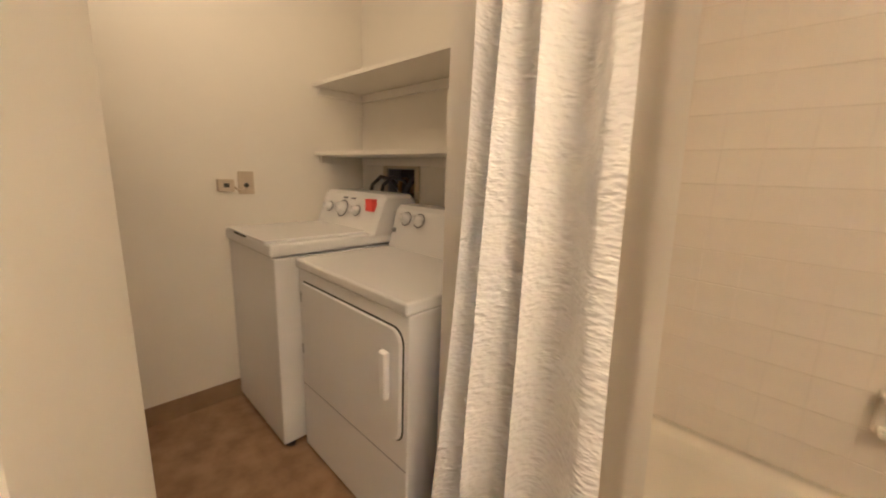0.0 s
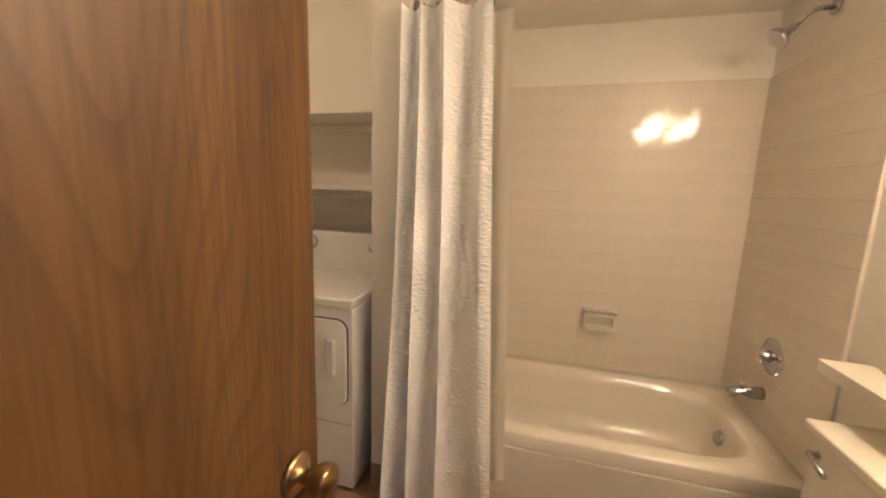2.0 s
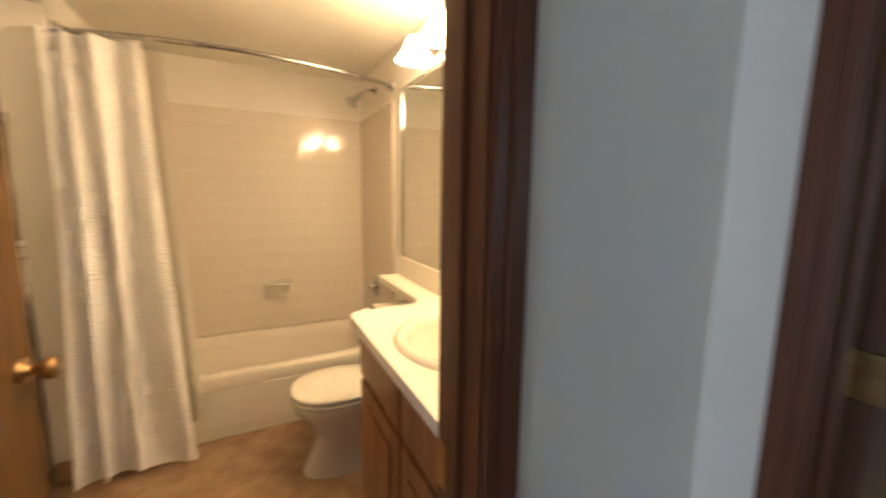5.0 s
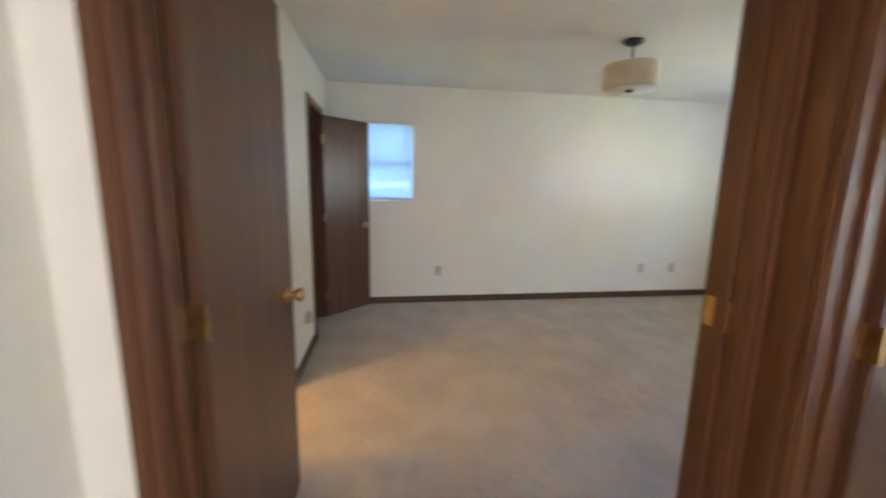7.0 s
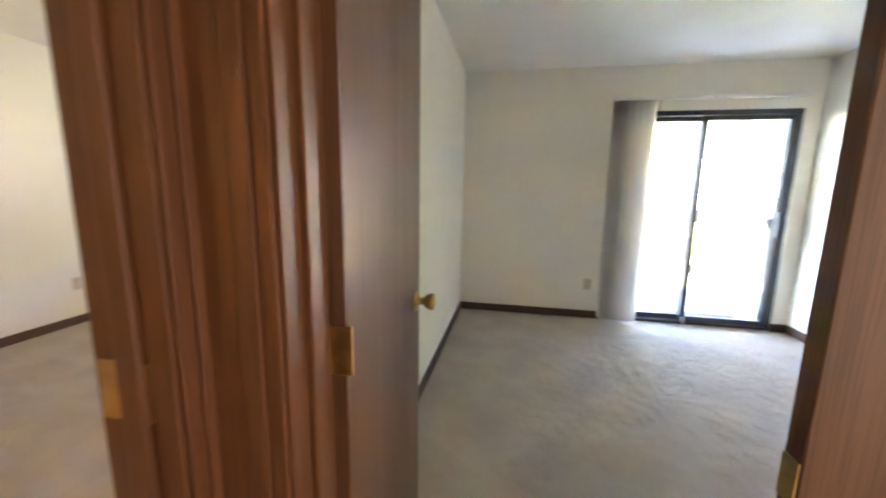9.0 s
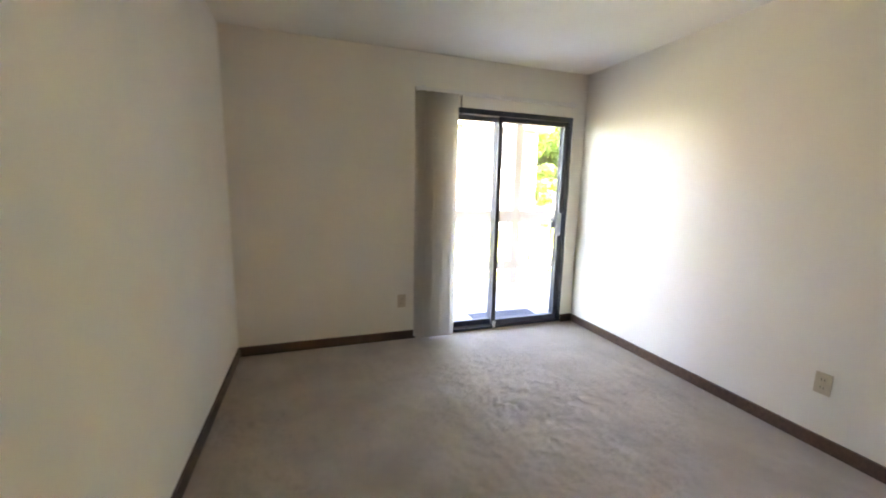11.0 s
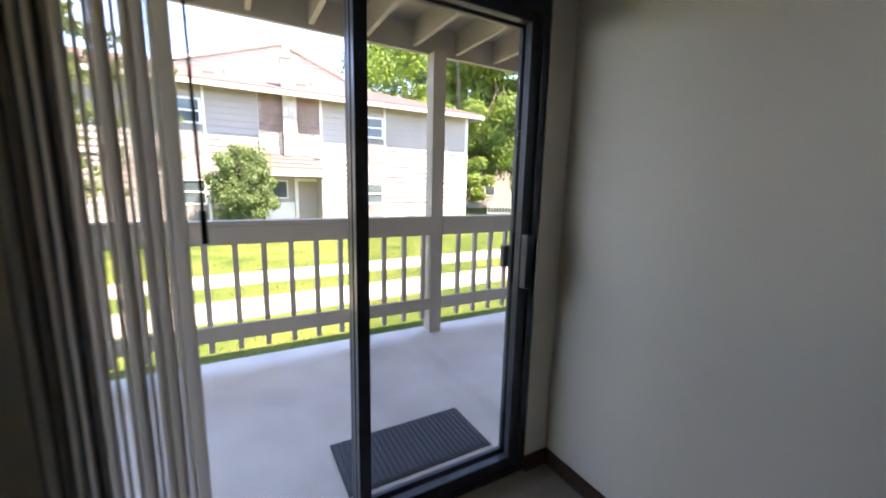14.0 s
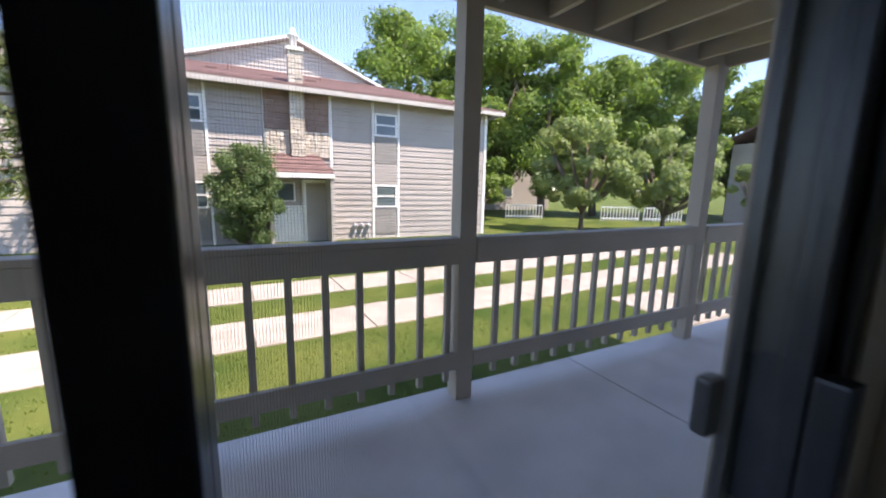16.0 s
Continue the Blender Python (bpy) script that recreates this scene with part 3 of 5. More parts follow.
rod = thing("shower_rod", "curved polished steel shower curtain rod", "curtain rod", (0, 0.8, 2.0))
rod_pts = [(-0.757 + 1.505 * i / 24, 0.89 - 0.15 * math.sin(math.pi * i / 24), 2.02 - 0.02 * i / 24) for i in range(25)]
part("bar", tube(rod_pts, 0.0125, 14), CHROME, rod)
for p, s in ((rod_pts[0], 1), (rod_pts[-1], -1)):
    part("end_bracket", lathe([(0.0, 0), (0.034, 0), (0.034, 0.008), (0.02, 0.014), (0.018, 0.035), (0.0, 0.036)], p, (s, -0.25, 0), 24), CHROME, rod)


def folds(u, v, x0, x1, y0, amp, count, flare, phase, top, bottom):
    """A hanging cloth: u across, v from the rod down."""
    k = 0.76 + flare * v
    x = x0 + (x1 - x0) * (0.08 - 0.05 * v + u * k)
    g = 1 - (1 - u) ** 1.6
    w = math.sin(2 * math.pi * (count * g + phase + 0.10 * math.sin(5 * v + 7 * u)))
    y = y0 - amp * (0.55 + 0.45 * v) * w + 0.012 * math.sin(3.1 * u * count + 4 * v)
    y -= 0.07 * v * v
    x += 0.018 * math.cos(2 * math.pi * (count * g + phase)) * (0.4 + v)
    return Vector((x, y, top + (bottom - top) * v + 0.015 * w * v))


curtain = thing("shower_curtain", "white textured fabric shower curtain, drawn aside", "shower curtain", (-0.55, 0.80, 1.98))
part("cloth", grid_mesh(lambda u, v: folds(u, v, -0.80, -0.37, 0.775, 0.05, 3.1, 0.30, 0.22, 1.985, 0.03), 150, 60), CLOTH, curtain)
part("liner", grid_mesh(lambda u, v: folds(u, v, -0.70, -0.32, 0.865, 0.022, 3.0, 0.28, 0.35, 1.985, 0.18), 90, 40), LINER, curtain, "translucent frosted vinyl liner")
for i in range(9):
    x = -0.735 + 0.036 * i
    y = 0.89 - 0.15 * math.sin(math.pi * (x + 0.757) / 1.505)
    rp = [(x, y + 0.022 * math.sin(a), 2.01 + 0.030 * math.cos(a) - 0.012) for a in (2 * math.pi * k / 12 for k in range(13))]
    part("ring", tube(rp, 0.0025, 6, False), CHROME, curtain)

toilet = thing("toilet", "cream porcelain toilet with closed lid", "toilet", (0.3, 0.41, 0))
bm = bmesh.new()
loft(bm, [superloop(bm, 0.36, 0.41, 0.24, 0.11, 2.6, 0.0, 40), superloop(bm, 0.36, 0.41, 0.22, 0.10, 2.6, 0.05, 40), superloop(bm, 0.36, 0.41, 0.17, 0.095, 2.4, 0.17, 40), superloop(bm, 0.33, 0.41, 0.19, 0.13, 2.3, 0.26, 40),
          superloop(bm, 0.305, 0.41, 0.215, 0.175, 2.3, 0.34, 40), superloop(bm, 0.30, 0.41, 0.222, 0.182, 2.3, 0.385, 40)], close=True)
part("bowl", bm, PORCELAIN, toilet)
for n, z0, z1, k in (("seat", 0.388, 0.405, 1.0), ("lid", 0.409, 0.43, 0.985)):
    bm = bmesh.new()
    loft(bm, [superloop(bm, 0.30, 0.41, 0.20 * k, 0.165 * k, 2.3, z0, 48), superloop(bm, 0.295, 0.41, 0.225 * k, 0.186 * k, 2.3, z0 + 0.002, 48), superloop(bm, 0.295, 0.41, 0.226 * k, 0.187 * k, 2.3, z1 - 0.006, 48),
              superloop(bm, 0.297, 0.41, 0.215 * k, 0.176 * k, 2.3, z1, 48), superloop(bm, 0.30, 0.41, 0.10, 0.09, 2.2, z1 + 0.003, 48)], close=True)
    part(n, bm, PORCELAIN, toilet)
part("tank", boxes((0.55, 0.735, 0.19, 0.63, 0.38, 0.70), bevel=0.02, seg=3), PORCELAIN, toilet)
part("tank_lid", boxes((0.535, 0.742, 0.18, 0.64, 0.702, 0.735), bevel=0.01, seg=3), PORCELAIN, toilet)
part("flush_lever", tube([(0.55, 0.585, 0.655), (0.53, 0.585, 0.655), (0.525, 0.55, 0.65), (0.522, 0.51, 0.64)], [0.011, 0.009, 0.007, 0.008], 12), CHROME, toilet)

cab = thing("vanity_cabinet", "oak bathroom vanity cabinet with drawers and doors", "cabinet", (0.53, -0.4, 0))
part("body", boxes((0.352, 0.745, -0.84, 0.03, 0.09, 0.70), (0.33, 0.351, -0.86, 0.05, 0.09, 0.828), (0.352, 0.745, 0.031, 0.05, 0.09, 0.828), (0.352, 0.745, -0.86, -0.841, 0.09, 0.828), (0.39, 0.745, -0.86, 0.05, 0.0, 0.089)), CABINET, cab)
for y0, y1 in ((-0.40, 0.03), (-0.85, -0.425)):
    part("drawer_front", boxes((0.312, 0.329, y0, y1, 0.64, 0.795), bevel=0.005), CABINET, cab)
    d = part("cabinet_door", boxes((0.312, 0.329, y0, y1, 0.12, 0.615), bevel=0.005), CABINET, cab)
    part("door_panel", boxes((0.306, 0.3115, y0 + 0.065, y1 - 0.065, 0.185, 0.55), bevel=0.004), CABINET, d)

bm = bmesh.new()
TOP_OUT = [(0.748, -0.862), (0.748, 0.76), (0.615, 0.76)]
TOP_OUT += [(0.615 - 0.06 * (1 - math.cos(a)) , 0.19 - 0.075 * math.sin(a)) for a in (radians(d) for d in range(0, 91, 15))]
TOP_OUT += [(0.36, 0.10)]
TOP_OUT += [(0.335 - 0.055 * math.sin(a), 0.045 + 0.055 * math.cos(a)) for a in (radians(d) for d in range(0, 91, 15))]
TOP_OUT += [(0.28, -0.862)]
hole = [(0.53 + 0.165 * math.cos(2 * math.pi * i / 40), -0.36 + 0.215 * math.sin(2 * math.pi * i / 40)) for i in range(40)]
for z in (0.87, 0.832):
    edges = []
    for loop in (TOP_OUT, hole):
        vs = [bm.verts.new((x, y, z)) for x, y in loop]
        edges += [bm.edges.new((vs[i], vs[(i + 1) % len(vs)])) for i in range(len(vs))]
    bmesh.ops.triangle_fill(bm, edges=edges, use_beauty=True)
bm.verts.ensure_lookup_table()
n_out, n_hole = len(TOP_OUT), len(hole)
for start, n in ((0, n_out), (n_out, n_hole)):
    for i in range(n):
        a, b = start + i, start + (i + 1) % n
        bm.faces.new((bm.verts[a], bm.verts[b], bm.verts[b + n_out + n_hole], bm.verts[a + n_out + n_hole]))
top = thing("bathroom_countertop", "cream laminate vanity top with a narrow shelf over the toilet", "countertop", (0.53, -0.3, 0.87))
part("worktop", bm, LAMINATE, top)
part("backsplash", boxes((0.728, 0.748, -0.86, 0.70, 0.871, 0.985), bevel=0.004), LAMINATE, top)
sink = thing("sink", "oval cream porcelain drop-in washbasin", "sink", (0.53, -0.36, 0.87))
bm = bmesh.new()
loft(bm, [superloop(bm, 0.53, -0.36, 0.20, 0.25, 2, 0.871, 56), superloop(bm, 0.53, -0.36, 0.195, 0.245, 2, 0.884, 56), superloop(bm, 0.53, -0.36, 0.18, 0.23, 2, 0.889, 56), superloop(bm, 0.53, -0.36, 0.158, 0.208, 2, 0.882, 56),
          superloop(bm, 0.53, -0.36, 0.15, 0.20, 2, 0.86, 56), superloop(bm, 0.53, -0.36, 0.12, 0.165, 2, 0.79, 56), superloop(bm, 0.54, -0.36, 0.06, 0.07, 2, 0.74, 56), superloop(bm, 0.54, -0.36, 0.02, 0.02, 2, 0.735, 56)], close=True)
part("bowl", bm, PORCELAIN, sink)
part("drain", lathe([(0.0, 0), (0.021, 0), (0.021, 0.004), (0.0, 0.005)], (0.54, -0.36, 0.736), (0, 0, 1), 20), CHROME, sink)
tap = thing("faucet", "chrome two-handle faucet behind the washbasin", "faucet", (0.69, -0.36, 0.885))
part("base", boxes((0.675, 0.715, -0.44, -0.28, 0.884, 0.90), bevel=0.006), CHROME, tap)
part("spout", tube([(0.695, -0.36, 0.90), (0.69, -0.36, 0.945), (0.65, -0.36, 0.965), (0.585, -0.36, 0.95)], [0.016, 0.014, 0.012, 0.010]), CHROME, tap)
for y in (-0.42, -0.30):
    part("handle", lathe([(0.014, 0), (0.018, 0.02), (0.014, 0.035), (0.0, 0.037)], (0.695, y, 0.90), (0, 0, 1), 16), CHROME, tap)

glass_mirror = thing("vanity_mirror", "large frameless wall mirror above the vanity", "mirror", (0.745, -0.08, 1.45))
part("glass", boxes((0.742, 0.7485, -0.845, 0.69, 0.995, 1.92)), MIRROR, glass_mirror)
part("edge_strip", boxes((0.737, 0.7485, 0.691, 0.70, 0.99, 1.925), bevel=0.002), CHROME, glass_mirror, "narrow chrome edge strip")
part("edge_strip", boxes((0.737, 0.7485, -0.845, 0.70, 1.926, 1.938), bevel=0.002), CHROME, glass_mirror, "narrow chrome edge strip")
light_bar = thing("vanity_light", "vanity light bar with lit frosted glass shades", "wall lamp", (0.7, 0, 2.0))
part("back_plate", boxes((0.725, 0.7485, -0.40, 0.36, 1.97, 2.06), bevel=0.008), CHROME, light_bar)
for y in (0.22, -0.03, -0.28):
    part("arm", tube([(0.726, y, 2.02), (0.66, y, 2.035), (0.62, y, 2.02)], 0.009, 10), CHROME, light_bar)
    part("shade", lathe([(0.022, 0), (0.03, -0.004), (0.045, -0.05), (0.075, -0.09), (0.082, -0.10)], (0.62, y, 2.022), (0, 0, 1), 28), SHADEGLOW, light_bar, "glowing frosted glass bell shade")


def dial(parent, p, r):
    n = Vector((0, -0.94, 0.34))
    k = part("dial", lathe([(0.0, 0), (r, 0), (r * 0.98, 0.006), (r * 0.8, 0.012), (r * 0.72, 0.03), (0.0, 0.032)], p, n, 28), ENAMEL, parent)
    part("dial_ring", lathe([(r * 1.02, 0.0), (r * 1.16, 0.0), (r * 1.16, 0.002), (r * 1.02, 0.002)], p, n, 28), DIALPRINT, k)
    part("dial_bar", boxes((p[0] - r * 0.14, p[0] + r * 0.14, p[1] - 0.043, p[1] - 0.02, p[2] - r * 0.6 + 0.010, p[2] + r * 0.6 + 0.010), bevel=0.002), ENAMEL, k)


def console(x0, x1, y0, y1, z0, z1, lean, r=0.02):
    """A control console with a leaning front and rounded ends."""
    bm = bmesh.new()
    prof = [(y0, z0), (y0 + lean * 0.9, z1 - 0.02), (y0 + lean + 0.015, z1), (y1 - 0.03, z1), (y1, z1 - 0.03), (y1, z0)]
    rows = []
    for x, k in ((x0, 0.90), (x0 + r * 0.4, 0.97), (x0 + r, 1.0), (x1 - r, 1.0), (x1 - r * 0.4, 0.97), (x1, 0.90)):
        cy = (y0 + y1) / 2
        rows.append([bm.verts.new((x, cy + (y - cy) * k, z0 + (z - z0) * k)) for y, z in prof])
    for a, b in zip(rows, rows[1:]):
        for i in range(len(prof)):
            bm.faces.new((a[i], a[(i + 1) % len(prof)], b[(i + 1) % len(prof)], b[i]))
    bm.faces.new(rows[0])
    bm.faces.new(rows[-1][::-1])
    return bm


washer = thing("washing_machine", "white top-loading washing machine, lid closed", "washing machine", (-1.99, 1.05, 0))
part("body", boxes((-2.285, -1.705, 0.65, 1.40, 0.025, 0.885), bevel=0.008), ENAMEL, washer)
part("lid_deck", boxes((-2.288, -1.702, 0.635, 1.40, 0.889, 0.945), bevel=0.018, seg=3), ENAMEL, washer)
part("lid", boxes((-2.235, -1.755, 0.632, 1.15, 0.944, 0.955), bevel=0.005), ENAMEL, washer)
part("lid_grip", boxes((-2.12, -1.98, 0.628, 0.645, 0.938, 0.949), bevel=0.003), SEAM, washer, "dark finger slot of the lid")
part("console", console(-2.288, -1.70, 1.12, 1.41, 0.94, 1.135, 0.075, 0.04), ENAMEL, washer)
for x, r in ((-2.164, 0.026), (-2.025, 0.042), (-1.885, 0.026)):
    dial(washer, (x, 1.152, 1.043), r)
part("sticker", boxes((-1.795, -1.738, 1.146, 1.176, 1.05, 1.11)), RED, washer, "bright red warning sticker")
for x in (-2.03, -1.95):
    part("print_mark", boxes((x - 0.012, x + 0.012, 1.168, 1.19, 1.098, 1.104)), DIALPRINT, washer)
for x in (-2.26, -1.73):
    for y in (0.69, 1.37):
        part("foot", lathe([(0.02, 0), (0.022, 0.008), (0.012, 0.026)], (x, y, 0.0), (0, 0, 1), 14), RUBBER, washer)

dryer = thing("tumble_dryer", "white front-loading tumble dryer, door closed", "tumble dryer", (-1.31, 1.05, 0))
part("body", boxes((-1.668, -0.955, 0.735, 1.40, 0.02, 0.845), bevel=0.006), ENAMEL, dryer)
part("top_panel", boxes((-1.672, -0.951, 0.722, 1.40, 0.848, 0.888), bevel=0.012, seg=3), ENAMEL, dryer)
part("console", console(-1.668, -0.953, 1.19, 1.41, 0.885, 1.09, 0.055, 0.015), ENAMEL, dryer)


def rounded_panel(x0, x1, z0, z1, y0, y1, r):
    bm = bmesh.new()
    pts = []
    for cx, cz, a0 in ((x1 - r, z1 - r, 0), (x0 + r * 0.2, z1 - r * 0.2, 90), (x0 + r * 0.2, z0 + r * 0.2, 180), (x1 - r, z0 + r, 270)):
        rr = r if a0 in (0, 270) else r * 0.2
        pts += [(cx + rr * math.cos(radians(a0 + d)), cz + rr * math.sin(radians(a0 + d))) for d in (0, 18, 36, 54, 72, 90)]
    a, b, c = ([bm.verts.new((x + (s * (x0 + x1) / 2 - x * s), y, z + (s * (z0 + z1) / 2 - z * s))) for x, z in pts] for y, s in ((y1, 0), (y0 + 0.004, 0), (y0, 0.015)))
    loft(bm, [a, b, c], False, True)
    return bm


part("door_gap", rounded_panel(-1.634, -0.973, 0.41, 0.80, 0.7315, 0.736, 0.05), SEAM, dryer)
ddoor = part("door", rounded_panel(-1.628, -0.979, 0.416, 0.794, 0.722, 0.736, 0.046), ENAMEL, dryer)
part("handle", boxes((-1.062, -1.025, 0.700, 0.723, 0.555, 0.715), bevel=0.009, seg=3), ENAMEL, ddoor)
part("handle_groove", boxes((-1.072, -1.0635, 0.7185, 0.7235, 0.56, 0.71)), GREYPLASTIC, ddoor)
for z in (0.50, 0.73):
    part("hinge", boxes((-1.640, -1.630, 0.722, 0.734, z - 0.022, z + 0.022), bevel=0.002), GREYPLASTIC, ddoor)
part("toe_seam", boxes((-1.66, -0.96, 0.7325, 0.7355, 0.325, 0.329)), GREYPLASTIC, dryer)
for x in (-1.563, -1.47, -1.09):
    dial(dryer, (x, 1.222, 1.03), 0.03)
part("start_button", lathe([(0.011, 0), (0.011, 0.008), (0.0, 0.009)], (-1.63, 1.205, 0.97), (0, -0.95, 0.3), 16), GREYPLASTIC, dryer)
for x in (-1.64, -0.98):
    for y in (0.77, 1.37):
        part("foot", lathe([(0.02, 0), (0.022, 0.008), (0.012, 0.024)], (x, y, 0.0), (0, 0, 1), 14), RUBBER, dryer)

for z, y0 in ((1.717, 1.135), (1.344, 1.135)):
    sh = thing("laundry_shelf", "cream painted wooden wall shelf above the machines", "shelf", (-1.6, 1.3, z), "laundry shelves")
    part("board", boxes((-2.293, -0.912, y0, 1.459, z - 0.02, z), bevel=0.003), PAINT, sh)
    part("cleat", boxes((-2.293, -2.272, y0 + 0.03, 1.458, z - 0.06, z - 0.021), bevel=0.003), PAINT, sh)
    part("cleat", boxes((-2.27, -0.912, 1.438, 1.4585, z - 0.065, z - 0.021), bevel=0.003), PAINT, sh)

vbox = thing("washer_valve_box", "recessed washer valve box with hoses", "valve box", (-1.90, 1.46, 1.17))
VX0, VX1, VZ0, VZ1 = -2.025, -1.775, 1.08, 1.265
part("back", boxes((VX0, VX1, 1.55, 1.56, VZ0, VZ1)), SEAM, vbox)
for d in ((VX0 - 0.035, VX0, 1.448, 1.4598, VZ0 - 0.03, VZ1 + 0.04), (VX1, VX1 + 0.035, 1.448, 1.4598, VZ0 - 0.03, VZ1 + 0.04), (VX0 + 0.001, VX1 - 0.001, 1.448, 1.4598, VZ1, VZ1 + 0.04), (VX0 + 0.001, VX1 - 0.001, 1.448, 1.4598, VZ0 - 0.03, VZ0)):
    part("frame_side", boxes(d, bevel=0.003), PLATE, vbox)
for x in (-1.955, -1.845):
    part("tap", tube([(x, 1.545, 1.20), (x, 1.50, 1.20), (x, 1.49, 1.17), (x, 1.49, 1.13)], [0.016, 0.014, 0.014, 0.012]), BRASS, vbox)
    hp = [(x, 1.49, 1.14), (x - 0.03, 1.455, 1.20), (x - 0.11, 1.435, 1.215), (x - 0.19, 1.43, 1.165), (x - 0.23, 1.43, 1.06), (x - 0.24, 1.43, 0.95)]
    fine = [Vector(hp[i]).lerp(Vector(hp[i + 1]), k / 4) for i in range(5) for k in range(4)]
    part("hose", tube(fine, 0.011, 10), HOSE, vbox)
part("drain_hose", tube([(-1.80, 1.50, 1.22), (-1.815, 1.455, 1.19), (-1.85, 1.435, 1.10), (-1.90, 1.43, 0.95)], 0.016, 12), HOSE, vbox)
part("box_liner", boxes((VX0, VX0 + 0.004, 1.46, 1.55, VZ0, VZ1), (VX1 - 0.004, VX1, 1.46, 1.55, VZ0, VZ1), (VX0 + 0.004, VX1 - 0.004, 1.46, 1.55, VZ1 - 0.004, VZ1), (VX0 + 0.004, VX1 - 0.004, 1.46, 1.55, VZ0, VZ0 + 0.004)), GREYPLASTIC, vbox, "grey box liner")

pl = thing("cable_plate", "ivory wall plate with a cable socket", "wall plate", (-2.29, 0.76, 1.16))
part("plate", boxes((-2.2935, -2.286, 0.715, 0.79, 1.11, 1.225), bevel=0.003), PLATE, pl)
part("socket", lathe([(0.012, 0), (0.010, 0.012), (0.0, 0.013)], (-2.286, 0.752, 1.155), (1, 0, 0), 12), SEAM, pl)
ol = thing("wall_outlet", "surface-mounted ivory socket box with short cord", "socket", (-2.29, 0.65, 1.15))
part("box", boxes((-2.2935, -2.262, 0.615, 0.69, 1.125, 1.185), bevel=0.004), PLATE, ol)
part("socket_face", boxes((-2.262, -2.2605, 0.64, 0.665, 1.145, 1.165)), SEAM, ol)
part("cord", tube([(-2.27, 0.688, 1.15), (-2.255, 0.70, 1.135), (-2.255, 0.72, 1.13), (-2.27, 0.74, 1.14)], 0.005, 8), PLATE, ol)
ll = thing("laundry_light", "frosted dome ceiling light in the laundry", "ceiling lamp", (-1.6, 0.45, 2.44))
part("pan", lathe([(0.0, 0), (0.15, 0), (0.15, -0.02), (0.0, -0.021)], (-1.6, 0.45, 2.438), (0, 0, 1), 32), ENAMEL, ll)


# ---- bedrooms ----
def outlet(x, y, z, axis, label="ivory duplex wall socket"):
    root = thing("wall_socket", label, "socket", (x, y, z), "wall sockets")
    u = (lambda a0, a1, d0, d1, z0, z1: (x + a0, x + a1, y + d0, y + d1, z + z0, z + z1)) if axis in "ns" else (lambda a0, a1, d0, d1, z0, z1: (x + d0, x + d1, y + a0, y + a1, z + z0, z + z1))
    s = 1 if axis in "se" else -1

    def slab(a, b, d0, d1, z0, z1):
        return u(a, b, *sorted((s * d0, s * d1)), z0, z1)
    part("cover_plate", boxes(slab(-0.036, 0.036, 0.0005, 0.006, -0.058, 0.058), bevel=0.002), PLATE, root)
    for zz in (0.022, -0.022):
        f = part("receptacle", boxes(slab(-0.016, 0.016, 0.006, 0.0085, zz - 0.015, zz + 0.015), bevel=0.002), PLATE, root)
        part("slots", boxes(slab(-0.008, -0.005, 0.0085, 0.009, zz - 0.005, zz + 0.006), slab(0.005, 0.008, 0.0085, 0.009, zz - 0.005, zz + 0.006)), SEAM, f)
    return root


outlet(-0.43, -6.10, 0.355, "s")
outlet(4.286, -2.211, 0.38, "w")
outlet(4.286, -4.84, 0.38, "w")
outlet(4.286, -5.27, 0.38, "w", "ivory cable wall plate above the baseboard")
outlet(-2.245, -4.035, 0.36, "e")
tp = thing("phone_jack_box", "small ivory jack box near the doorway", "socket", (2.93, -0.985, 0.33))
part("box", boxes((2.89, 2.97, -1.02, -0.9855, 0.29, 0.37), bevel=0.006), PLATE, tp)

# small window with blind
w = thing("window_east", "small white-framed bedroom window", "window", (4.35, -1.585, 1.62), kind="structure")
for d in ((4.37, 4.41, -1.91, -1.88, 1.20, 2.05), (4.37, 4.41, -1.29, -1.26, 1.20, 2.05), (4.37, 4.41, -1.88, -1.29, 1.20, 1.23), (4.37, 4.41, -1.88, -1.29, 2.02, 2.05), (4.375, 4.405, -1.88, -1.29, 1.60, 1.63)):
    part("frame_bar", boxes(d, bevel=0.003), WHITETRIM, w)
for z0, z1 in ((1.23, 1.60), (1.63, 2.02)):
    part("pane", boxes((4.388, 4.391, -1.88, -1.29, z0, z1)), DIMMED, w)
blind = thing("mini_blind", "white horizontal mini blind, lowered", "blind", (4.31, -1.585, 2.05))
part("head_rail", boxes((4.27, 4.31, -1.915, -1.255, 2.025, 2.055), bevel=0.003), WHITETRIM, blind)
for i in range(34):
    z = 1.225 + i * 0.0238
    bm = grid_mesh(lambda u, v: Vector((4.302 + 0.012 * (u - 0.5) * 2 * 0.75, -1.905 + 0.64 * v, z + 0.0117 * (0.5 - u) * 2 + 0.002 * (1 - (2 * u - 1) ** 2))), 3, 1)
    part("slat", bm, BLINDSLAT, blind)
part("bottom_rail", boxes((4.295, 4.313, -1.91, -1.26, 1.205, 1.216), bevel=0.002), WHITETRIM, blind)
for y in (-1.80, -1.37):
    part("cord", tube([(4.288, y, 1.21), (4.288, y, 2.03)], 0.0012, 5), WHITETRIM, blind)

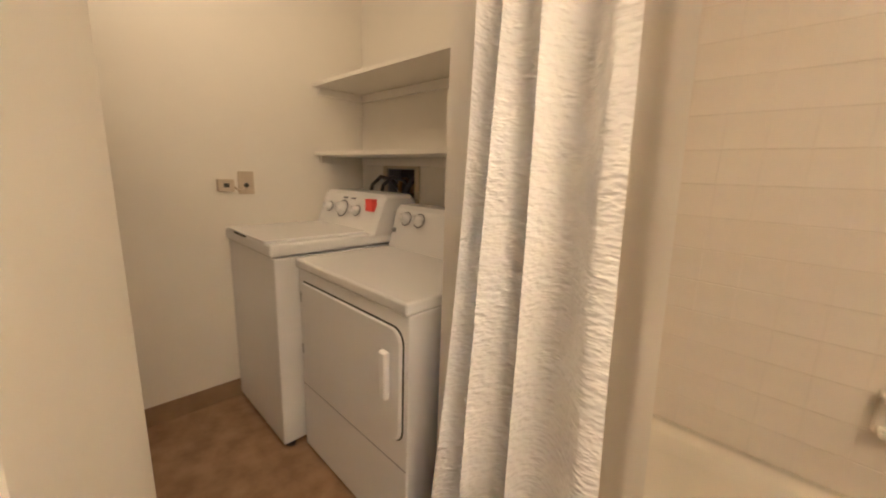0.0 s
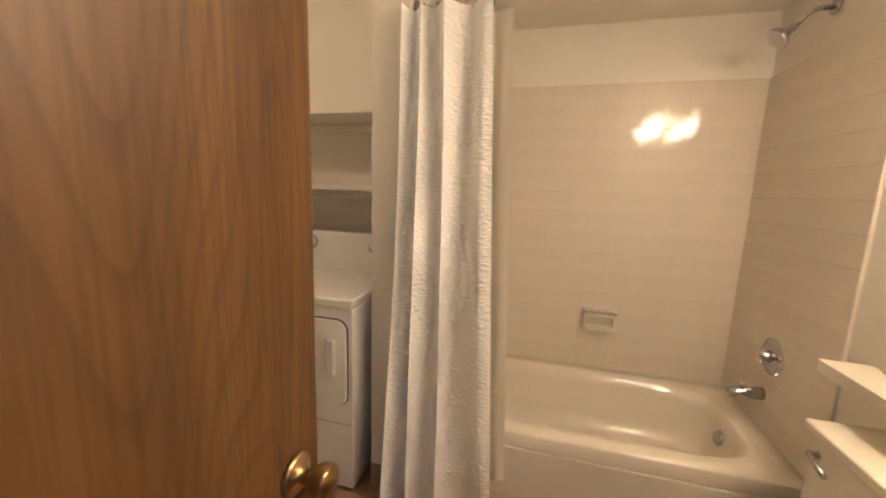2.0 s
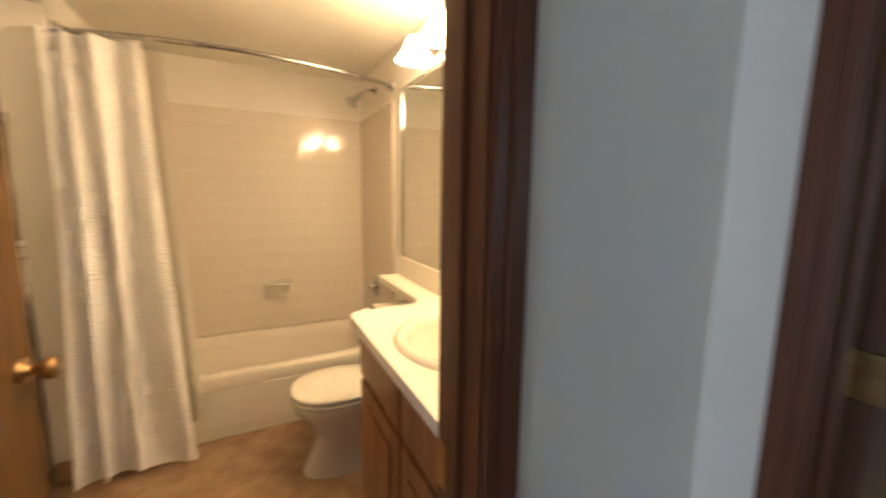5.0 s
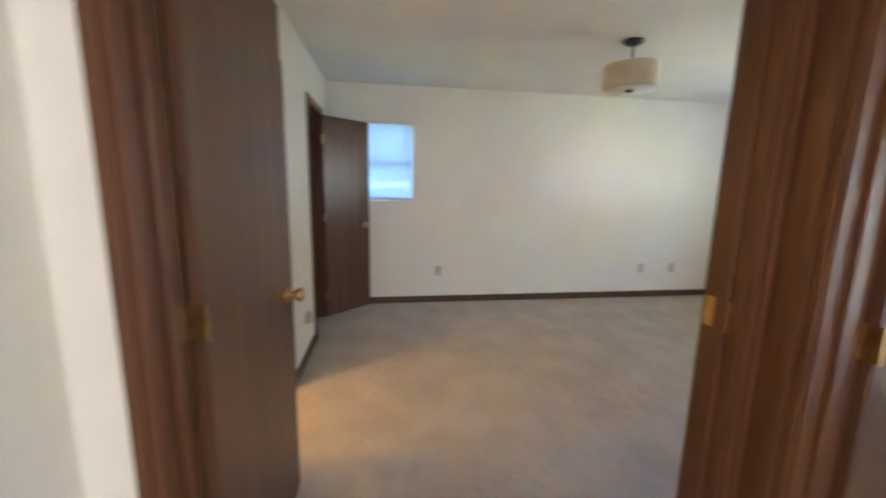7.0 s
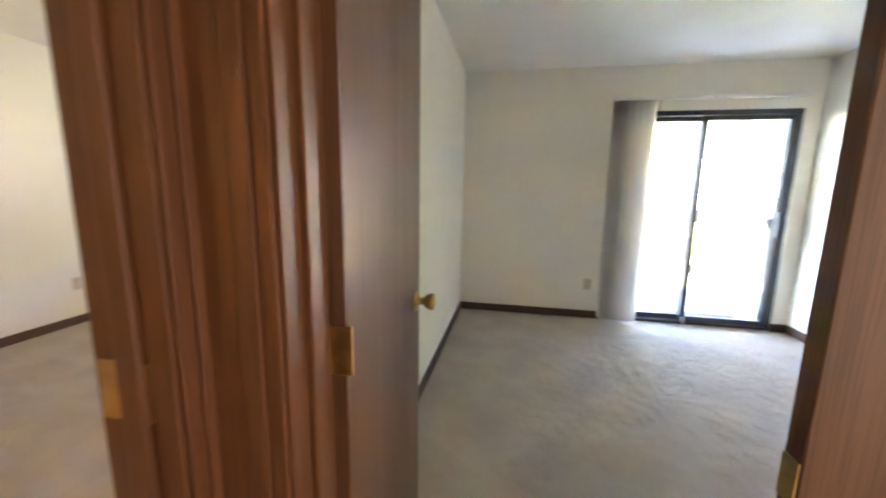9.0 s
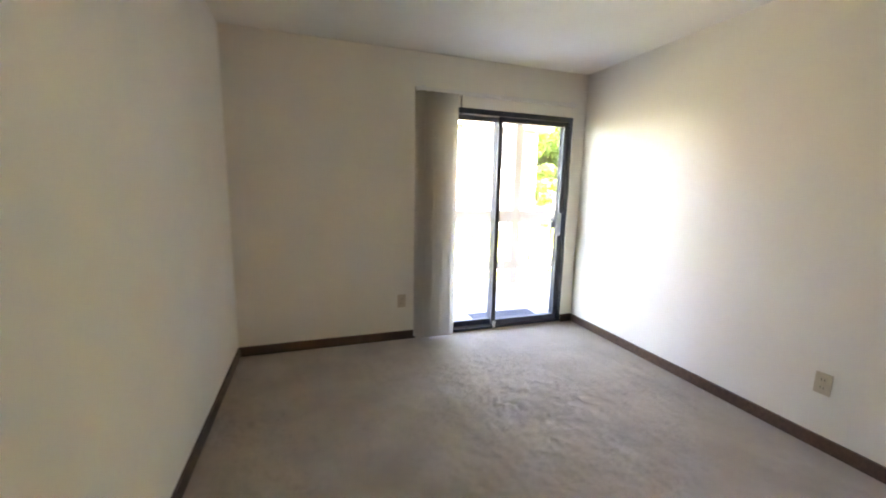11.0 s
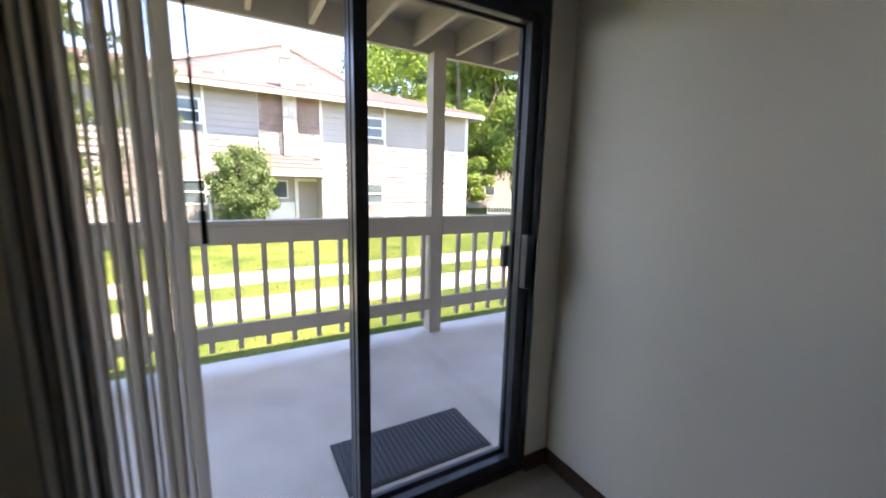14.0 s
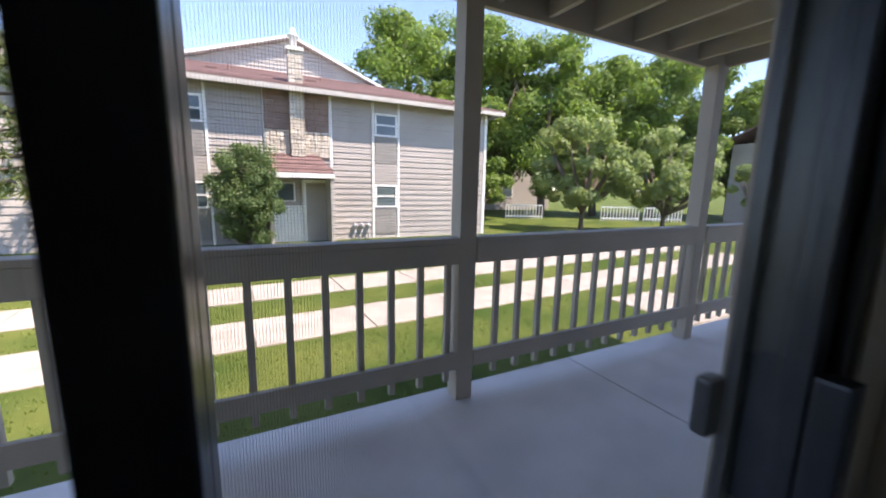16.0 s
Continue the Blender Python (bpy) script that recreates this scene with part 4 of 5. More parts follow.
# window of the far bedroom's south side, from which its daylight comes
w = thing("window_south", "white-framed bedroom window", "window", (2.75, -6.2, 1.1), kind="structure")
for d in ((2.3, 2.34, -6.23, -6.19, 1.1, 2.0), (3.16, 3.2, -6.23, -6.19, 1.1, 2.0), (2.34, 3.16, -6.23, -6.19, 1.1, 1.14), (2.34, 3.16, -6.23, -6.19, 1.96, 2.0)):
    part("frame_bar", boxes(d, bevel=0.003), WHITETRIM, w)

pend = thing("pendant_lamp", "cream fabric drum pendant with a dark canopy", "ceiling lamp", (2.68, -3.40, 2.44))
part("canopy", lathe([(0.0, 0), (0.07, 0), (0.07, -0.012), (0.05, -0.026), (0.012, -0.034), (0.0, -0.034)], (2.68, -3.40, 2.439), (0, 0, 1), 28), BRONZE, pend)
part("stem", tube([(2.68, -3.40, 2.41), (2.68, -3.40, 2.10)], 0.006, 8), BRONZE, pend)
bm = lathe([(0.182, 0), (0.185, -0.004), (0.185, -0.161), (0.182, -0.165)], (2.68, -3.40, 2.27), (0, 0, 1), 48)
shade = part("shade", bm, DRUM, pend)
part("diffuser", lathe([(0.0, 0), (0.172, 0), (0.172, -0.006), (0.0, -0.006)], (2.68, -3.40, 2.104), (0, 0, 1), 40), WHITETRIM, shade)
part("finial", lathe([(0.03, 0), (0.028, -0.01), (0.008, -0.016), (0.0, -0.022)], (2.68, -3.40, 2.098), (0, 0, 1), 16), BRONZE, shade)

# sliding glass door
sd = thing("sliding_glass_door", "dark bronze aluminium sliding glass door, closed", "sliding door", (-1.34, -6.17, 0), kind="structure")
for d in ((-2.11, -2.075, -6.235, -6.105, 0.004, 2.04), (-0.595, -0.55, -6.235, -6.105, 0.004, 2.04), (-2.075, -0.595, -6.235, -6.105, 1.995, 2.04), (-2.075, -0.595, -6.235, -6.105, 0.004, 0.03)):
    part("outer_frame", boxes(d, bevel=0.003), BRONZE, sd)


def panel(x0, x1, y0, y1, name, label):
    s = part(name, boxes((x0, x0 + 0.045, y0, y1, 0.032, 1.993), (x1 - 0.045, x1, y0, y1, 0.032, 1.993), (x0 + 0.045, x1 - 0.045, y0, y1, 0.032, 0.085), (x0 + 0.045, x1 - 0.045, y0, y1, 1.95, 1.993), bevel=0.003), BRONZE, sd, label)
    part("pane", boxes((x0 + 0.045, x1 - 0.045, (y0 + y1) / 2 - 0.002, (y0 + y1) / 2 + 0.002, 0.085, 1.95)), PANE, s).visible_shadow = False
    return s


slider = panel(-2.073, -1.328, -6.155, -6.12, "sliding_panel", "sliding glazed panel")
panel(-1.372, -0.597, -6.20, -6.165, "fixed_panel", "fixed glazed panel")
lk = part("handle", boxes((-2.065, -2.03, -6.119, -6.08, 0.90, 1.13), bevel=0.006), BRONZE, slider, "black pull handle with latch")
part("pull_strip", boxes((-2.098, -2.088, -6.104, -6.085, 0.86, 1.12), bevel=0.002), CHROME, slider, "bright metal pull strip")
part("guide_foot", boxes((-1.368, -1.341, -6.119, -6.10, 0.012, 0.075), bevel=0.003), WHITETRIM, slider, "white plastic roller guide")

# insect screen outside the sliding panel
scr = thing("insect_screen", "dark woven insect screen panel outside the glass", "insect screen", (-1.7, -6.22, 1.0))
part("screen_frame", boxes((-2.074, -2.055, -6.228, -6.208, 0.034, 1.99), (-1.36, -1.328, -6.228, -6.208, 0.034, 1.99), (-2.055, -1.36, -6.228, -6.208, 0.034, 0.065), (-2.055, -1.36, -6.228, -6.208, 1.96, 1.99), bevel=0.002), BRONZE, scr)
part("latch", boxes((-2.074, -2.03, -6.258, -6.229, 0.965, 1.065), bevel=0.008), BRONZE, scr, "black plastic screen latch")
verts, faces = [], []
PITCH, WIRE = 0.0022, 0.00012
for i in range(int(0.695 / PITCH)):
    x = -2.055 + PITCH * (i + 0.5)
    k = len(verts)
    verts += [(x - WIRE, -6.2179, 0.065), (x + WIRE, -6.2179, 0.065), (x + WIRE, -6.2179, 1.96), (x - WIRE, -6.2179, 1.96)]
    faces.append((k, k + 1, k + 2, k + 3))
for i in range(int(1.895 / PITCH)):
    z = 0.065 + PITCH * (i + 0.5)
    k = len(verts)
    verts += [(-2.055, -6.2182, z - WIRE), (-1.36, -6.2182, z - WIRE), (-1.36, -6.2182, z + WIRE), (-2.055, -6.2182, z + WIRE)]
    faces.append((k, k + 1, k + 2, k + 3))
me = bpy.data.meshes.new("mesh_wires")
me.from_pydata([Vector(v) - Vector(scr.location) for v in verts], [], faces)
WIREM = material("screen_wire", (0.10, 0.105, 0.11), 0.5)[0]
me.materials.append(WIREM)
wires = new("mesh_wires", me)
wires.parent = scr
tagged(wires, kind="stuff")

# vertical blinds
vb = thing("vertical_blinds", "ivory vertical blinds stacked beside the glass door", "blinds", (-0.8, -6.04, 2.14))
part("head_track", boxes((-2.09, -0.53, -6.075, -6.035, 2.125, 2.155), bevel=0.004), WHITETRIM, vb)
for x in (-2.05, -1.34, -0.6):
    part("bracket", boxes((x - 0.012, x + 0.012, -6.10, -6.04, 2.156, 2.17), bevel=0.002), WHITETRIM, vb)
for i in range(15):
    x, ang = -0.55 - i * 0.0222, radians(111 + 8 * math.sin(i * 2.3))
    wd = 0.048
    dx, dy = math.cos(ang), math.sin(ang)

    def vane(u, v, x=x, dx=dx, dy=dy):
        a = (u - 0.5) * 2 * wd
        b = 0.007 * (1 - (2 * u - 1) ** 2)
        return Vector((x + a * dx - b * dy, -6.03 + a * dy + b * dx, 0.03 + 2.09 * v))
    part("vane", grid_mesh(vane, 5, 3), BLINDVINYL, vb)
part("wand", tube([(-0.905, -5.985, 2.11), (-0.915, -5.98, 1.25)], 0.004, 8), RUBBER, vb, "dark tilt wand")
part("wand_tip", tube([(-0.915, -5.98, 1.25), (-0.9155, -5.98, 1.17)], 0.007, 10), RUBBER, vb)

# ---- patio ----
PZ = -0.085
structure("patio", boxes((-3.78, 3.4, -8.19, -6.25, PZ - 0.16, PZ), (-7.4, -3.79, -8.19, -6.25, PZ - 0.16, PZ), bevel=0.006), CONCRETE, "pale grey concrete patio slab with a joint", "patio")
structure("outer_wall", boxes((-8.0, 5.5, -6.40, -6.26, -0.7, -0.09), (-8.0, -2.42, -6.40, -6.26, -0.09, 5.4), (4.46, 5.5, -6.40, -6.26, -0.09, 5.4), (-2.42, 4.46, -6.40, -6.26, 2.6, 5.4)), SIDING, "taupe outer wall of the apartment house", "wall")
structure("roof", boxes((-8.0, 5.5, -7.0, 1.9, 5.4, 5.5), (-2.41, 4.45, -6.25, 1.73, 2.57, 2.6)), SHINGLE, "roof over the apartment house", "roof")
structure("balcony_deck", boxes((-5.5, 3.4, -8.15, -6.41, 2.70, 2.76)), DECKPAINT, "taupe underside of the balcony above", "ceiling")
for i in range(22):
    x = -5.42 + i * 0.427
    ob = part("joist", boxes((x - 0.02, x + 0.02, -8.10, -6.41, 2.50, 2.699), bevel=0.003, seg=1), DECKPAINT, thing("deck_joist", "taupe painted wooden joist under the balcony", "joist", (x, -7.3, 2.6), "balcony joists"))
bmr = thing("rim_beam", "taupe painted rim beam of the balcony above", "beam", (-1, -8.12, 2.6))
part("beam", boxes((-5.5, 3.4, -8.15, -8.104, 2.47, 2.699), bevel=0.004), DECKPAINT, bmr)
part("drip_strip", boxes((-5.5, 3.4, -8.175, -8.152, 2.50, 2.76), bevel=0.003), DECKPAINT, bmr)

rail = thing("patio_railing", "taupe painted wooden patio railing with square balusters", "railing", (-2, -8.05, 0))
SPANS = [(-7.3, -5.28), (-5.12, -2.70), (-2.57, -0.14), (0.0, 2.5)]
for x0, x1 in SPANS:
    part("top_rail", boxes((x0, x1, -8.10, -7.985, 1.005, 1.04), bevel=0.004, seg=1), DECKPAINT, rail)
    part("fascia_board", boxes((x0, x1, -8.025, -7.99, 0.87, 1.004), bevel=0.003, seg=1), DECKPAINT, rail)
    part("bottom_rail", boxes((x0, x1, -8.025, -7.99, 0.15, 0.265), bevel=0.003, seg=1), DECKPAINT, rail)
for x in (-5.20, -2.635, -0.07, 2.55):
    p = thing("patio_post", "taupe painted square wooden post", "post", (x, -8.07, PZ), "patio posts")
    part("post", boxes((x - 0.062, x + 0.062, -8.125, -8.0, PZ, 2.469), bevel=0.005), DECKPAINT, p)
for k in range(-27, 24):
    x = -2.321 + 0.1925 * k
    if min(abs(x - px) for px in (-5.20, -2.635, -0.07, 2.55)) < 0.085 or not -7.25 < x < 2.45:
        continue
    part("baluster", boxes((x - 0.019, x + 0.019, -8.064, -8.026, 0.055, 0.90), bevel=0.002, seg=1), DECKPAINT, rail)

mat_ = thing("door_mat", "dark blue-grey ribbed door mat on the patio", "door mat", (-1.755, -6.6, PZ))
part("pad", boxes((-2.15, -1.36, -6.80, -6.41, PZ, PZ + 0.008), bevel=0.003), RUBBER, mat_)
for i in range(26):
    x = -2.13 + i * 0.0296
    part("rib", boxes((x, x + 0.02, -6.785, -6.425, PZ + 0.008, PZ + 0.014)), MATFIBRE, mat_)


# ---- outdoors ----
GZ = -0.6
bm = bmesh.new()
bmesh.ops.create_grid(bm, x_segments=40, y_segments=40, size=400)
bmesh.ops.translate(bm, verts=bm.verts, vec=(0, 0, GZ))
structure("ground", bm, GRASS, "sunlit green lawn with dry patches", "lawn")
PAVE = [("far", -13.3, 1.05), ("near", -11.28, 1.03)]
PAVE_TURN = 0.06
for tag, yc, wide in PAVE:
    pv = thing("pavement_" + tag, "pale concrete garden path in slabs", "path", (-2, yc, GZ), kind="structure")
    pv.rotation_euler = (0, 0, PAVE_TURN)
    for i in range(17):
        x = -15.0 + i * 1.52
        part("slab", boxes((x, x + 1.505, yc - wide / 2, yc + wide / 2, GZ - 0.05, GZ + 0.02), bevel=0.008, seg=1), WALKWAY, pv)
pv = thing("pavement_cross", "pale concrete crossing path", "path", (-8, -12, GZ), kind="structure")
for i in range(6):
    part("slab", boxes((-8.6, -7.1, -10.5 + i * 1.5, -9.02 + i * 1.5, GZ - 0.05, GZ + 0.016), bevel=0.008, seg=1), WALKWAY, pv)

rng = random.Random(7)
verts, faces = [], []
for i in range(26000):
    y = -8.4 - 11.0 * rng.random() ** 1.5
    x = rng.uniform(-13, 6.5)
    if any(abs(y - yc - PAVE_TURN * (x + 2)) < wide / 2 + 0.02 for _, yc, wide in PAVE):
        continue
    h, a, w_ = rng.uniform(0.018, 0.045), rng.uniform(0, 6.28), rng.uniform(0.006, 0.014)
    k = len(verts)
    c, s = math.cos(a) * w_, math.sin(a) * w_
    verts += [(x - c, y - s, GZ), (x + c, y + s, GZ), (x + rng.uniform(-0.03, 0.03), y + rng.uniform(-0.03, 0.03), GZ + h)]
    faces.append((k, k + 1, k + 2))
me = bpy.data.meshes.new("grass")
me.from_pydata(verts, [], faces)
me.materials.append(BLADE)
tagged(new("grass", me), "short green lawn grass", "grass", kind="stuff")


def crown_mesh(name, mat, centre, radii, clumps, leaves, leaf, seed, needle=False):
    """A crown of many small leaves, gathered in uneven clumps."""
    r = random.Random(seed)
    vs, fs = [], []
    for _ in range(clumps):
        while True:
            p = Vector((r.uniform(-1, 1), r.uniform(-1, 1), r.uniform(-1, 1)))
            if 0.35 < p.length < 1:
                break
        p = Vector((p.x * radii[0], p.y * radii[1], p.z * radii[2]))
        cr = r.uniform(0.07, 0.15) * (radii[0] + radii[2])
        for _ in range(leaves):
            d = Vector((r.gauss(0, 1), r.gauss(0, 1), r.gauss(0, 1)))
            d = d.normalized() * cr * r.uniform(0.5, 1.05)
            q = Vector(centre) + p + Vector((d.x, d.y, d.z * 0.8))
            n = (d.normalized() + Vector((r.gauss(0, 0.5), r.gauss(0, 0.5), r.gauss(0.3, 0.5)))).normalized()
            u = n.orthogonal().normalized()
            a = r.uniform(0, 6.28)
            u = u * math.cos(a) + n.cross(u) * math.sin(a)
            w = n.cross(u) * (0.14 if needle else 0.5)
            s = leaf * r.uniform(0.6, 1.3)
            k = len(vs)
            vs += [q - u * s, q + w * s - u * s * 0.1, q + u * s, q - w * s - u * s * 0.1]
            fs.append((k, k + 1, k + 2, k + 3))
    me = bpy.data.meshes.new(name)
    me.from_pydata(vs, [], fs)
    me.materials.append(mat)
    return me


def tree(x, y, height, trunk_h, radii, mat, label, clumps, leaves, leaf, seed, name="tree"):
    r = random.Random(seed)
    root = thing(name, label, "tree", (x, y, GZ))
    cz = GZ + height - radii[2]
    tr = tube([(x, y, GZ - 0.1), (x + 0.05, y, GZ + trunk_h * 0.5), (x - 0.05, y + 0.05, GZ + trunk_h), (x, y, cz + radii[2] * 0.4)],
              [height * 0.026, height * 0.02, height * 0.016, height * 0.005], 12)
    for i in range(9):
        a = i * 2.4
        e = Vector((x + radii[0] * 0.75 * math.cos(a), y + radii[1] * 0.75 * math.sin(a), cz + radii[2] * r.uniform(-0.5, 0.6)))
        s = Vector((x, y, GZ + trunk_h * r.uniform(0.75, 1.2)))
        tube([s, s.lerp(e, 0.5) + Vector((0, 0, -0.1 * radii[2])), e], [height * 0.02, height * 0.02, height * 0.002], 7, True, tr)
    part("trunk", tr, BARK, root)
    me = crown_mesh("crown", mat, (0, 0, cz - GZ), radii, clumps, leaves, leaf, seed)
    ob = new("crown", me)
    ob.parent = root
    tagged(ob, kind="stuff")
    return root


BIG = "tall leafy green shade tree behind the houses"
for i, (x, y, h, r_) in enumerate(((-12.3, -31.7, 13.7, 4.4), (-16.6, -30.5, 13.6, 4.4), (-20.6, -27.8, 12.5, 4.4), (-24.5, -26.5, 11.2, 4.2), (-28.0, -24.2, 11.5, 4.4), (-33.5, -21.8, 9.6, 4.2), (-38.5, -19.0, 9.5, 4.4))):
    tree(x, y, h, 3.0, (r_, r_, h * 0.43), LEAF, BIG, 92, 460, 0.145, 20 + i)
tree(-15.0, -18.6, 5.2, 1.1, (2.3, 2.3, 2.0), LEAF_PALE, "small pale green ornamental tree with forked trunk", 46, 300, 0.105, 41)
tree(-17.9, -16.6, 4.6, 1.1, (2.0, 2.0, 1.75), LEAF_PALE, "small pale green ornamental tree with forked trunk", 40, 280, 0.105, 42)
tree(-20.6, -14.2, 3.6, 1.0, (1.2, 1.2, 1.2), LEAF_PALE, "slim young tree beside the far house", 26, 200, 0.09, 43)
tree(-13.5, -25.5, 3.8, 0.8, (2.2, 1.8, 1.6), LEAF, "dark shrub at the edge of the trees", 30, 260, 0.13, 44, "shrub")
tree(-1.35, -18.75, 3.2, 0.3, (0.92, 0.70, 1.62), LEAF_BUSH, "rounded green shrub against the house wall", 110, 260, 0.045, 45, "shrub")

# pine beside the lawn, with bare lower trunk and drooping tufted boughs
pine = thing("pine_tree", "blue-green pine with tufted drooping boughs", "tree", (3.1, -15.7, GZ))
tr = tube([(3.1, -15.7, GZ - 0.1), (3.12, -15.7, 3.5), (3.05, -15.65, 13.0)], [0.22, 0.17, 0.03], 12)
vs, fs = [], []
r = random.Random(5)
for i in range(84):
    z = 1.1 + 11.6 * (i / 83)
    a = i * 2.4 + r.uniform(-0.3, 0.3)
    ln = (3.6 - 0.23 * z) * r.uniform(0.75, 1.1)
    s = Vector((3.1, -15.7, z))
    e = s + Vector((math.cos(a) * ln, math.sin(a) * ln, r.uniform(-0.3, 0.35)))
    m = s.lerp(e, 0.5) + Vector((0, 0, 0.12))
    tube([s, m, e], [0.045, 0.025, 0.008], 6, True, tr)
    for k in range(34):
        t = r.uniform(0.25, 1.02)
        p = s.lerp(e, t) + Vector((r.gauss(0, 0.16), r.gauss(0, 0.16), r.gauss(0.02, 0.11)))
        for _ in range(17):
            d = Vector((r.gauss(0, 1), r.gauss(0, 1), r.gauss(0.25, 0.8))).normalized() * r.uniform(0.11, 0.22)
            w = d.orthogonal().normalized() * 0.02
            j = len(vs)
            vs += [p - w - s + s, p + w, p + d]
            fs.append((j, j + 1, j + 2))
part("trunk", tr, BARK, pine)
me = bpy.data.meshes.new("needles")
me.from_pydata([v - Vector(pine.location) for v in vs], [], fs)
me.materials.append(NEEDLE)
ob = new("needles", me)
ob.parent = pine
tagged(ob, kind="stuff")

# ---- the house across the lawn ----
house = thing("apartment_house", "two-storey taupe clapboard house with stone chimney", "house", (0, -22, GZ))
FY, EZ, HX0, HX1 = -19.6, 4.30, -10.25, 13.0
part("wall", boxes((HX0, HX1, -30.0, FY - 0.005, GZ, EZ)), SIDING, house)
LAPS = 24
lap = (EZ - GZ) / LAPS


def lap_board(x0, x1, z, y=FY):
    bm = bmesh.new()
    q = [(y + 0.0, z + lap), (y + 0.026, z + 0.004), (y + 0.026, z), (y - 0.004, z)]
    a, b = ([bm.verts.new((x, yy, zz)) for yy, zz in q] for x in (x0, x1))
    for i in range(4):
        bm.faces.new((a[i], a[(i + 1) % 4], b[(i + 1) % 4], b[i]))
    bm.faces.new(a[::-1])
    bm.faces.new(b)
    return bm


for i in range(LAPS):
    part("siding_board", lap_board(HX0 + 0.09, HX1, GZ + i * lap), SIDING, house)
part("corner_board", boxes((HX0 - 0.02, HX0 + 0.1, FY - 0.1, FY + 0.035, GZ, EZ), bevel=0.004, seg=1), WHITETRIM, house)


def house_window(x0, x1, z0, z1, panel_z, sash=0.5):
    wdw = part("window", boxes((x0, x0 + 0.07, FY - 0.002, FY + 0.06, z0, z1), (x1 - 0.07, x1, FY - 0.002, FY + 0.06, z0, z1), (x0 + 0.07, x1 - 0.07, FY - 0.002, FY + 0.06, z0, z0 + 0.06), (x0 + 0.07, x1 - 0.07, FY - 0.002, FY + 0.06, z1 - 0.07, z1),
                               (x0 + 0.07, x1 - 0.07, FY, FY + 0.05, z0 + (z1 - z0) * sash - 0.03, z0 + (z1 - z0) * sash + 0.03)), WHITETRIM, house, "white-framed sash window")
    mid = z0 + (z1 - z0) * sash
    part("pane", boxes((x0 + 0.07, x1 - 0.07, FY + 0.015, FY + 0.03, z0 + 0.06, mid - 0.03)), DARKGLASS, wdw)
    part("pane", boxes((x0 + 0.07, x1 - 0.07, FY + 0.015, FY + 0.03, mid + 0.03, z1 - 0.07)), DARKGLASS, wdw)
    part("infill_panel", boxes((x0 + 0.03, x1 - 0.03, FY + 0.024, FY + 0.04, panel_z, z0 - 0.01), bevel=0.004, seg=1), INFILL, house, "grey panel below the window")


for x0, x1 in ((-0.28, 0.56), (-6.34, -5.49), (6.6, 7.45)):
    house_window(x0, x1, 3.09, 3.88, 2.12)
    house_window(x0, x1, 0.54, 1.38, -0.45)
    for x in (x0 - 0.10, x1 + 0.02):
        part("trim_board", boxes((x, x + 0.08, FY + 0.02, FY + 0.05, GZ, EZ - 0.02), bevel=0.003, seg=1), WHITETRIM, house)
    part("trim_board", boxes((x0 - 0.02, x1 + 0.02, FY + 0.02, FY + 0.048, 1.40, 2.10), bevel=0.003, seg=1), SIDING, house)
for x in (-1.98, -4.0):
    part("trim_board", boxes((x, x + 0.09, FY + 0.02, FY + 0.055, 1.9, EZ - 0.02), bevel=0.003, seg=1), WHITETRIM, house)
# stone panel and chimney, stone by stone
chim = part("chimney", boxes((-3.08, -2.68, FY - 0.3, FY + 0.22, 2.25, 5.45)), STONE, house, "pale stacked-stone chimney")
panel_back = part("stone_panel", boxes((-3.91, -1.90, FY + 0.02, FY + 0.05, 2.2, EZ - 0.05)), STONE_RED, house, "stacked-stone wall panel")
r = random.Random(3)


def stones(x0, x1, z0, z1, y, depth, mat, parent, h):
    z = z0
    while z < z1 - 0.03:
        hh, x = min(h * r.uniform(0.7, 1.3), z1 - z), x0
        while x < x1 - 0.02:
            ww = min(r.uniform(0.14, 0.36), x1 - x)
            part("stone", boxes((x + 0.006, x + ww - 0.006, y, y + depth * r.uniform(0.5, 1.2), z + 0.006, z + hh - 0.006), bevel=0.008, seg=1), mat, parent)
            x += ww
        z += hh


stones(-3.11, -2.65, 2.22, 5.42, FY + 0.22, 0.05, STONE, chim, 0.14)
stones(-3.89, -3.09, 3.05, EZ - 0.06, FY + 0.05, 0.03, STONE_RED, panel_back, 0.17)
stones(-2.67, -1.90, 3.05, EZ - 0.06, FY + 0.05, 0.03, STONE_RED, panel_back, 0.17)
stones(-3.89, -3.12, 2.22, 3.05, FY + 0.05, 0.04, STONE, panel_back, 0.15)
stones(-2.64, -1.90, 2.22, 3.05, FY + 0.05, 0.04, STONE, panel_back, 0.15)
part("chimney_cap", boxes((-3.14, -2.62, FY - 0.34, FY + 0.30, 5.45, 5.55), bevel=0.01, seg=1), WHITETRIM, chim)
part("flue", lathe([(0.11, 0), (0.11, 0.35), (0.17, 0.37), (0.17, 0.42), (0.08, 0.5), (0.07, 0.62)], (-2.88, FY - 0.02, 5.55), (0, 0, 1), 16), WHITETRIM, chim)


def sheet(quads, thick=0.08):
    bm = bmesh.new()
    for q in quads:
        lo = [bm.verts.new(p) for p in q]
        hi = [bm.verts.new((p[0], p[1], p[2] + thick)) for p in q]
        bm.faces.new(lo[::-1])
        bm.faces.new(hi)
        for i in range(len(q)):
            bm.faces.new((lo[i], lo[(i + 1) % len(q)], hi[(i + 1) % len(q)], hi[i]))
    return bm


